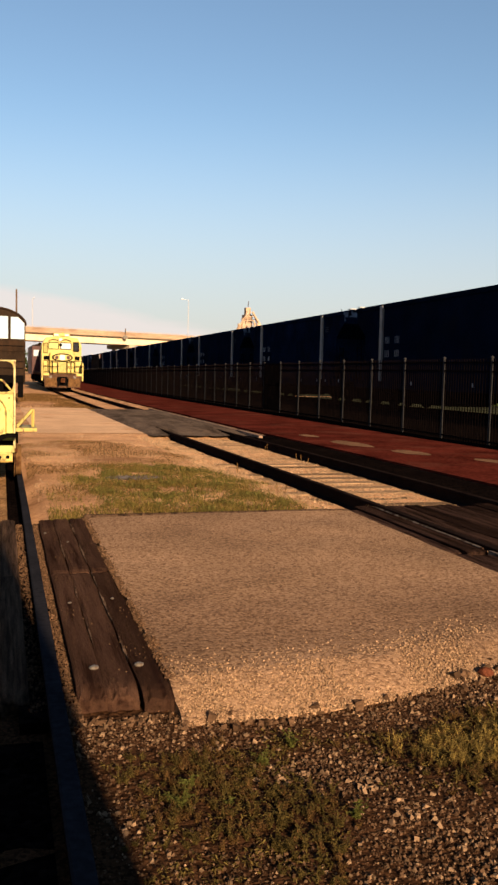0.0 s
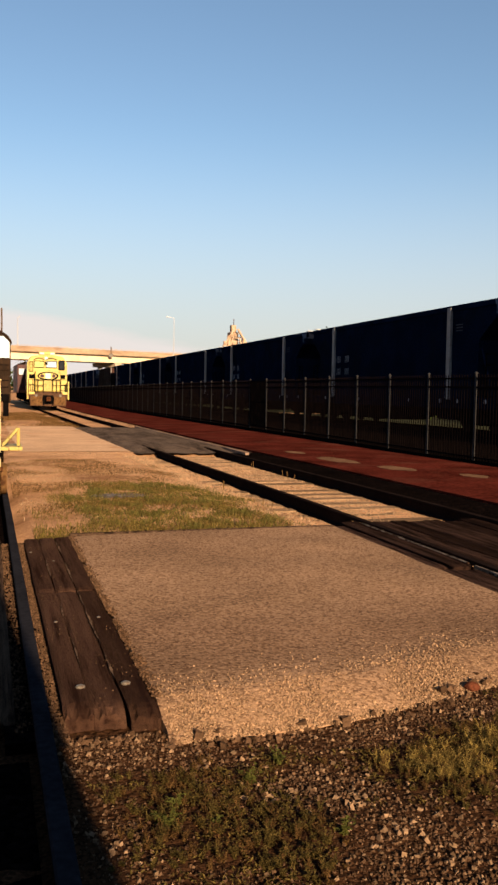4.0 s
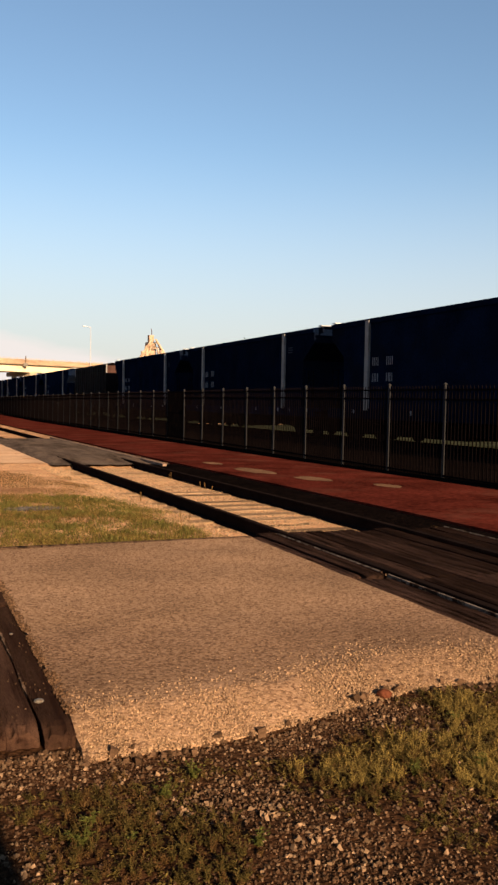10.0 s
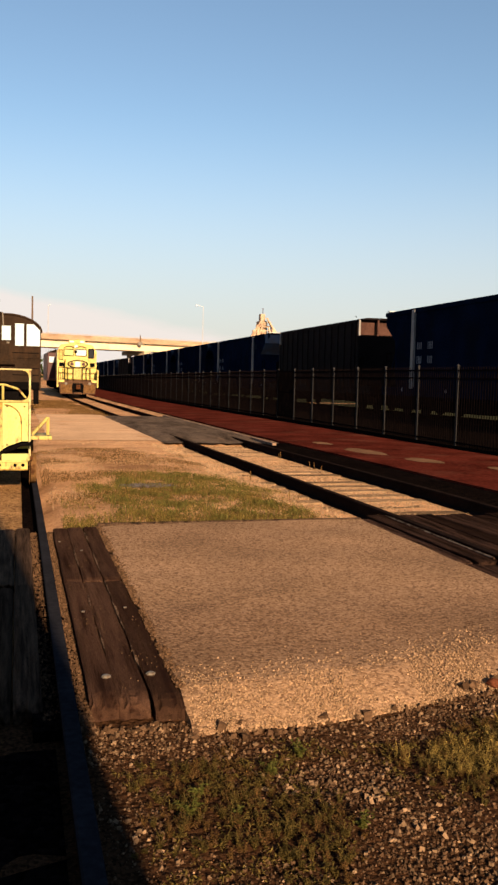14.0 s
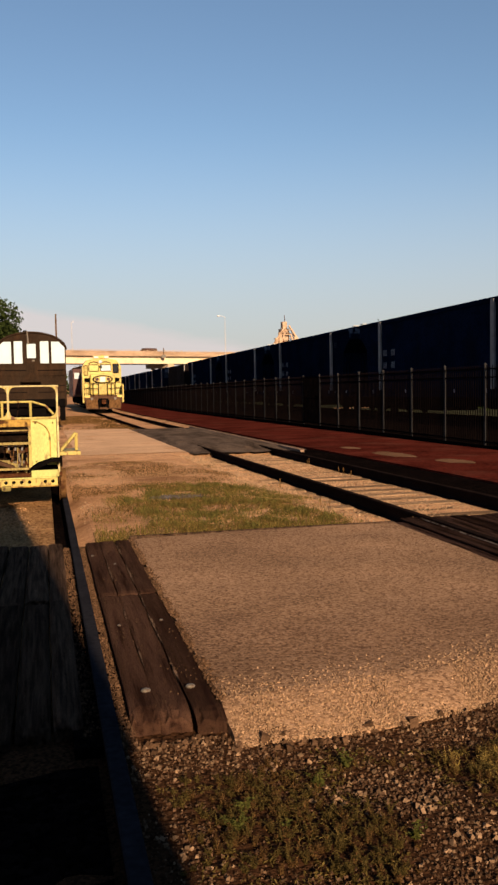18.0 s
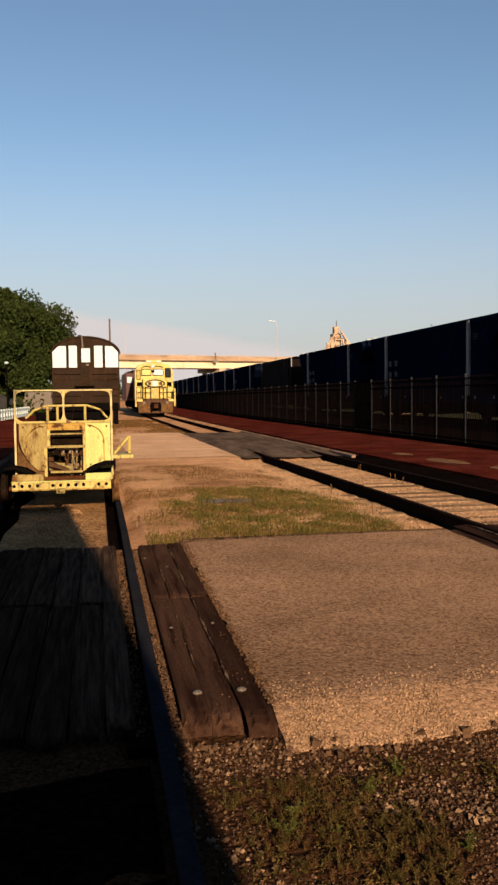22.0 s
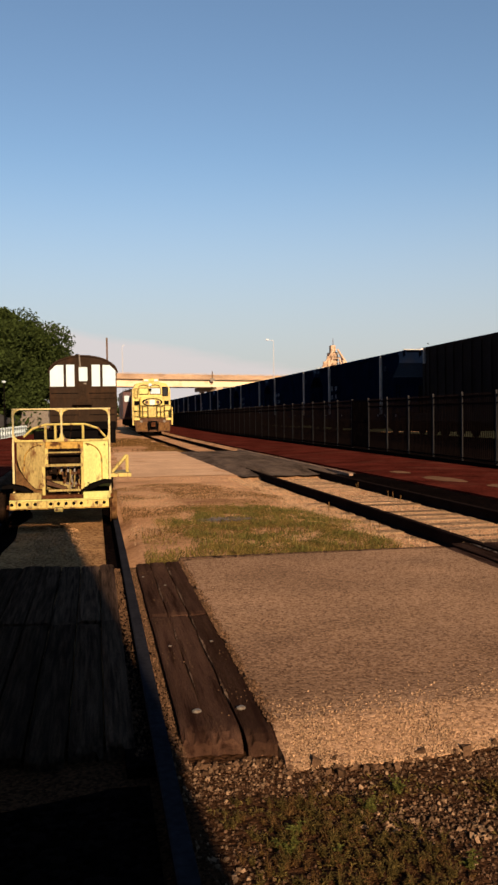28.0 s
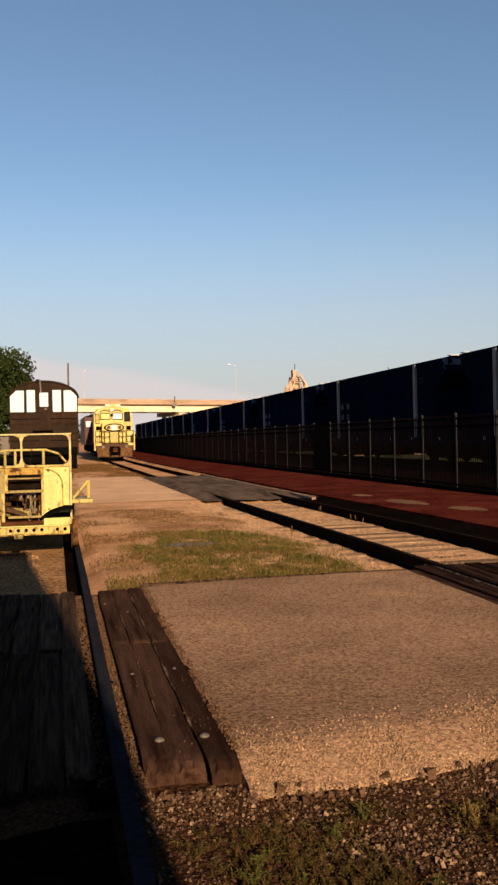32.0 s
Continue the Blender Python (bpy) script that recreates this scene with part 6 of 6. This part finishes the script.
stones("flange_grit", 600, (3.865, 3.92, 3.3, 8.6, lambda x, y, r: True), 0.0015, 0.004, 72, "pale grit along the far rail", "pale_stone", bed=-0.035)
stones("outer_grit", 600, (6.03, 6.09, 3.3, 8.6, lambda x, y, r: True), 0.002, 0.006, 73, "pale grit behind the far timbers", "pale_stone", bed=-0.052)
stones("bed_stones", 5000, (-1.0, 0.06, 8.1, 12.0, lambda x, y, r: noise.noise((x * 1.4, y * 1.4, 4)) > r.uniform(-0.5, 0.3)), 0.004, 0.014, 74, "brown ballast stones on the near track bed", "bed_stone", 0.03)


stones("ash_gravel", 1100, (1.0, 2.6, 11.2, 12.2, lambda x, y, r: ((x - ASH[0]) / 0.42) ** 2 + ((y - ASH[1]) / 0.22) ** 2 < r.uniform(0.3, 1)), 0.006, 0.014, 77, "small patch of bluish grey ash gravel", "ash", 0.01)


b = bmesh.new()
bmesh.ops.create_icosphere(b, subdivisions=2, radius=0.036)
for v in b.verts:
    v.co = Vector((v.co.x * 1.2, v.co.y * 0.8, v.co.z * 0.7)) * (1 + 0.3 * noise.noise(v.co * 25))
rock = solid("red_stone", b, M["fragment"], "reddish brick fragment lying among the gravel", "stone")
rock.location = (2.34, 3.665, -0.062)


def blades(name, count, region, hmin, hmax, mat, seed, label):
    rnd = random.Random(seed)
    vs, fs = [], []
    n = 0
    while n < count:
        x, y = rnd.uniform(region[0], region[1]), rnd.uniform(region[2], region[3])
        if not region[4](x, y, rnd):
            continue
        n += 1
        h = rnd.uniform(hmin, hmax)
        a, lean = rnd.uniform(0, 6.28), rnd.uniform(0.1, 0.9) * h
        w = 0.002 + 0.05 * h
        z = ground_z(x, y)
        dx, dy = math.cos(a), math.sin(a)
        o = len(vs)
        vs += [(x - dy * w, y + dx * w, z), (x + dy * w, y - dx * w, z), (x + dx * lean * 0.4 + dy * w * 0.7, y + dy * lean * 0.4 - dx * w * 0.7, z + h * 0.6), (x + dx * lean * 0.4 - dy * w * 0.7, y + dy * lean * 0.4 + dx * w * 0.7, z + h * 0.6), (x + dx * lean, y + dy * lean, z + h)]
        fs += [(o, o + 1, o + 2, o + 3), (o + 3, o + 2, o + 4)]
    return tagged(raw(name, vs, fs, mat), label, "grass", kind="stuff")


def clumpy(freq, cut, seed):
    return lambda x, y, r: noise.noise((x * freq, y * freq, seed)) > cut + r.uniform(-0.15, 0.15)


def rosettes(name, count, leaves, region, size, mat, seed, label):
    """Low weeds: small leaves spreading from many crowns."""
    rnd = random.Random(seed)
    vs, fs = [], []
    n = 0
    while n < count:
        x, y = rnd.uniform(region[0], region[1]), rnd.uniform(region[2], region[3])
        if not region[4](x, y, rnd):
            continue
        n += 1
        z = ground_z(x, y)
        wide = size * rnd.uniform(0.5, 1.5)
        for i in range(leaves):
            a, r, h = rnd.uniform(0, 6.283), wide * rnd.random() ** 0.6, wide * rnd.uniform(0.1, 0.75)
            p = Vector((x + math.cos(a) * r, y + math.sin(a) * r, z + h * (1.1 - 0.6 * r / wide)))
            s = rnd.uniform(0.0035, 0.0085)
            q = Euler((rnd.uniform(-0.9, 0.9), rnd.uniform(-0.9, 0.9), a)).to_matrix()
            o = len(vs)
            vs += [tuple(p + q @ Vector(k)) for k in ((-s, 0, 0), (0, -s * 0.45, s * 0.2), (s * 1.3, 0, -s * 0.2), (0, s * 0.45, s * 0.2))]
            fs.append((o, o + 1, o + 2, o + 3))
    return tagged(raw(name, vs, fs, mat), label, "weeds", kind="stuff")


def sprigs(name, count, region, tall, leaf, mat, seed, label, spread=0.7):
    """Weeds as plants: a few bent stems from one crown, each with pairs of leaves that shrink towards the tip."""
    rnd = random.Random(seed)
    vs, fs = [], []
    n = 0
    while n < count:
        x, y = rnd.uniform(region[0], region[1]), rnd.uniform(region[2], region[3])
        if not region[4](x, y, rnd):
            continue
        n += 1
        root, size = Vector((x, y, ground_z(x, y) - 0.004)), tall * rnd.uniform(0.5, 1.35)
        for i in range(rnd.randint(6, 11)):
            a, out = rnd.uniform(0, 6.283), rnd.uniform(0.15, 1.0) * spread
            h = size * rnd.uniform(0.55, 1.0)
            side = Vector((math.cos(a), math.sin(a), 0))
            cross = Vector((-side.y, side.x, 0))
            p0, p1 = root, root + side * out * h * 0.35 + Vector((0, 0, h * 0.62))
            p2 = p1 + side * out * h * 0.5 + Vector((0, 0, h * 0.38)) + cross * h * rnd.uniform(-0.2, 0.2)
            for q0, q1, w in ((p0, p1, 0.0013), (p1, p2, 0.0008)):
                o = len(vs)
                vs += [tuple(q0 - cross * w), tuple(q0 + cross * w), tuple(q1 + cross * w * 0.6), tuple(q1 - cross * w * 0.6)]
                fs.append((o, o + 1, o + 2, o + 3))
            for k in range(rnd.randint(6, 10)):
                f = rnd.uniform(0.18, 1.0)
                p = p0.lerp(p1, f / 0.6) if f < 0.6 else p1.lerp(p2, (f - 0.6) / 0.4)
                b2 = rnd.uniform(0, 6.283)
                d = Vector((math.cos(b2), math.sin(b2), rnd.uniform(-0.25, 0.75))).normalized()
                sz = leaf * rnd.uniform(0.6, 1.3) * (1.25 - 0.6 * f)
                t = d.cross(Vector((0, 0, 1))).normalized() * sz * 0.46
                o = len(vs)
                vs += [tuple(p), tuple(p + d * sz * 0.55 + t), tuple(p + d * sz * 1.1 - Vector((0, 0, sz * 0.2))), tuple(p + d * sz * 0.55 - t)]
                fs.append((o, o + 1, o + 2, o + 3))
    return tagged(raw(name, vs, fs, mat), label, "weeds", kind="stuff")


def mound(x, y):
    """The thick stand of soft weeds before the far half of the slab, and a thinner one before the planks."""
    return max(math.exp(-((x - 2.55) / 0.62) ** 2 - ((y - 2.85) / 0.62) ** 2), 0.6 * math.exp(-((x - 0.75) / 0.28) ** 2 - ((y - 2.9) / 0.45) ** 2), 0.55 * math.exp(-((x - 1.02) / 0.2) ** 2 - ((y - 2.7) / 0.35) ** 2))


def thicket(cut, seed):
    """Weeds stand where the gravel is not bare, thickest on the mounds, up to the slab's edge."""
    return lambda x, y, r: verge(x, y) > r.uniform(0.02, 0.14) and not under_planks(x, y) and x > 0.36 + r.uniform(0, 0.1) and 0.75 * mound(x, y) - bare(x, y) + 0.45 * noise.noise((x * 3.1, y * 3.1, seed)) > cut + r.uniform(-0.2, 0.2)


FIELD = (0.30, 4.2, 1.7, 3.75)
sprigs("weeds", 1300, (*FIELD, thicket(0.10, 2)), 0.045, 0.0085, M["weed"], 21, "low green weeds in the gravel", 1.1)
sprigs("dry_weeds", 1100, (*FIELD, thicket(0.0, 8)), 0.040, 0.008, M["dry"], 22, "dry brown weeds in the gravel", 1.2)
sprigs("olive_weeds", 1300, (*FIELD, lambda x, y, r: x > 1.55 + r.uniform(-0.2, 0.3) and thicket(0.26, 5)(x, y, r)), 0.060, 0.0085, M["olive"], 27, "soft olive weed mounds in the gravel", 1.1)
sprigs("green_sprigs", 22, (*FIELD, thicket(0.0, 33)), 0.060, 0.017, M["sprig"], 34, "bright green broad-leaved sprigs among the gravel", 1.2)
rosettes("low_weeds", 800, 22, (*FIELD, thicket(-0.05, 15)), 0.034, M["weed"], 29, "creeping green weeds in the gravel")
patch = lambda x, y, r: (((x - 2.15) / 1.35) ** 2 + ((y - 10.6) / 2.9) ** 2 < 0.85 + 0.7 * noise.noise((x * 1.3, y * 0.8, 3)) + r.gauss(0, 0.32)) and y > 8.15 and noise.noise((x * 2.6, y * 1.6, 6)) + 0.5 * noise.noise((x * 9, y * 7, 8)) > r.gauss(-0.12, 0.3)
fringe = lambda x, y, r: y < 8.35 + 0.9 * r.random() ** 2 and noise.noise((x * 2.2, y * 1.5, 16)) > r.uniform(-0.5, 0.3)
blades("edge_grass", 7000, (0.45, 3.3, 8.2, 9.3, fringe), 0.012, 0.05, M["grass"], 26, "olive grass along the far edge of the slab")
blades("grass_patch", 38000, (0.5, 3.7, 8.15, 14.5, patch), 0.010, 0.036, M["grass"], 23, "patch of short green grass beyond the slab")
tuft = lambda x, y, r: patch(x, y, r) and noise.noise((x * 3.1, y * 2.3, 61)) + 0.6 * noise.noise((x * 11, y * 11, 62)) > r.gauss(0.22, 0.12)
blades("green_tufts", 6500, (1.0, 3.4, 8.2, 13.2, tuft), 0.015, 0.065, M["green_grass"], 28, "fresher green grass tufts in the short grass")
blades("dry_grass_patch", 22000, (0.35, 3.3, 8.15, 18.5, clumpy(0.8, 0.05, 4)), 0.008, 0.035, M["dry"], 24, "thin dry grass on the sandy strip")
blades("far_grass", 12000, (0.4, 3.9, 36.5, 60, clumpy(0.35, -0.25, 5)), 0.04, 0.11, M["dry"], 25, "dry grass strip beside the far track")

rnd = random.Random(55)
for x, y, n in ((5.26, 14.6, 3), (5.22, 14.1, 2), (3.62, 12.9, 2), (3.55, 10.6, 2), (5.30, 16.8, 2)):
    for i in range(n):
        px, py = x + rnd.uniform(-0.05, 0.05), y + rnd.uniform(-0.1, 0.1)
        foot = Vector((px, py, ground_z(px, py) - 0.01))
        stalk = rod(foot, foot + Vector((rnd.uniform(-0.03, 0.03), 0, rnd.uniform(0.10, 0.18))), 0.003, 5, 0.007)
        solid("seedling", stalk, M["dry"], "dry seedling standing in the gravel beside a rail", "weed", "", "seedlings along the track")


# ---- what moves ----
def travelled(t):
    """Metres that the freight train has come since the start; it slows a little."""
    return 8.165 * t - 0.0275 * t * t + 0.00018 * t ** 3


def motions():
    times = [0, 1.5, 3, 4.5, 6, 7.5, 9, 10.5, 12, 13.5, 15, 17, 19, 21, 23, 25, 27, 29, 30.5, 32]
    for k, car in train:
        far = 34.47 + PITCH * k + 2.72 + 0.15 + 0.62      # far coupler plane at the start
        rows = []
        for t in times:
            y = far - PITCH / 2 - travelled(t)
            rows.append((t, pose(TX, y, rail_fall(y), -0.315, 0, 0)))
        walk(car, rows)
    # the van goes right over the bridge, the pickup left; both keep their lanes
    walk(van, [(t, OV @ pose(4.2 + 23.0 * (t - 19), 2.4, 8.8)) for t in (0, 8, 16, 24, 32)])
    walk(truck_far, [(t, OV @ pose(9.6 - 15.0 * (t - 19), 8.0, 8.8, 0, 0, 180)) for t in (0, 8, 16, 24, 32)])


motions()
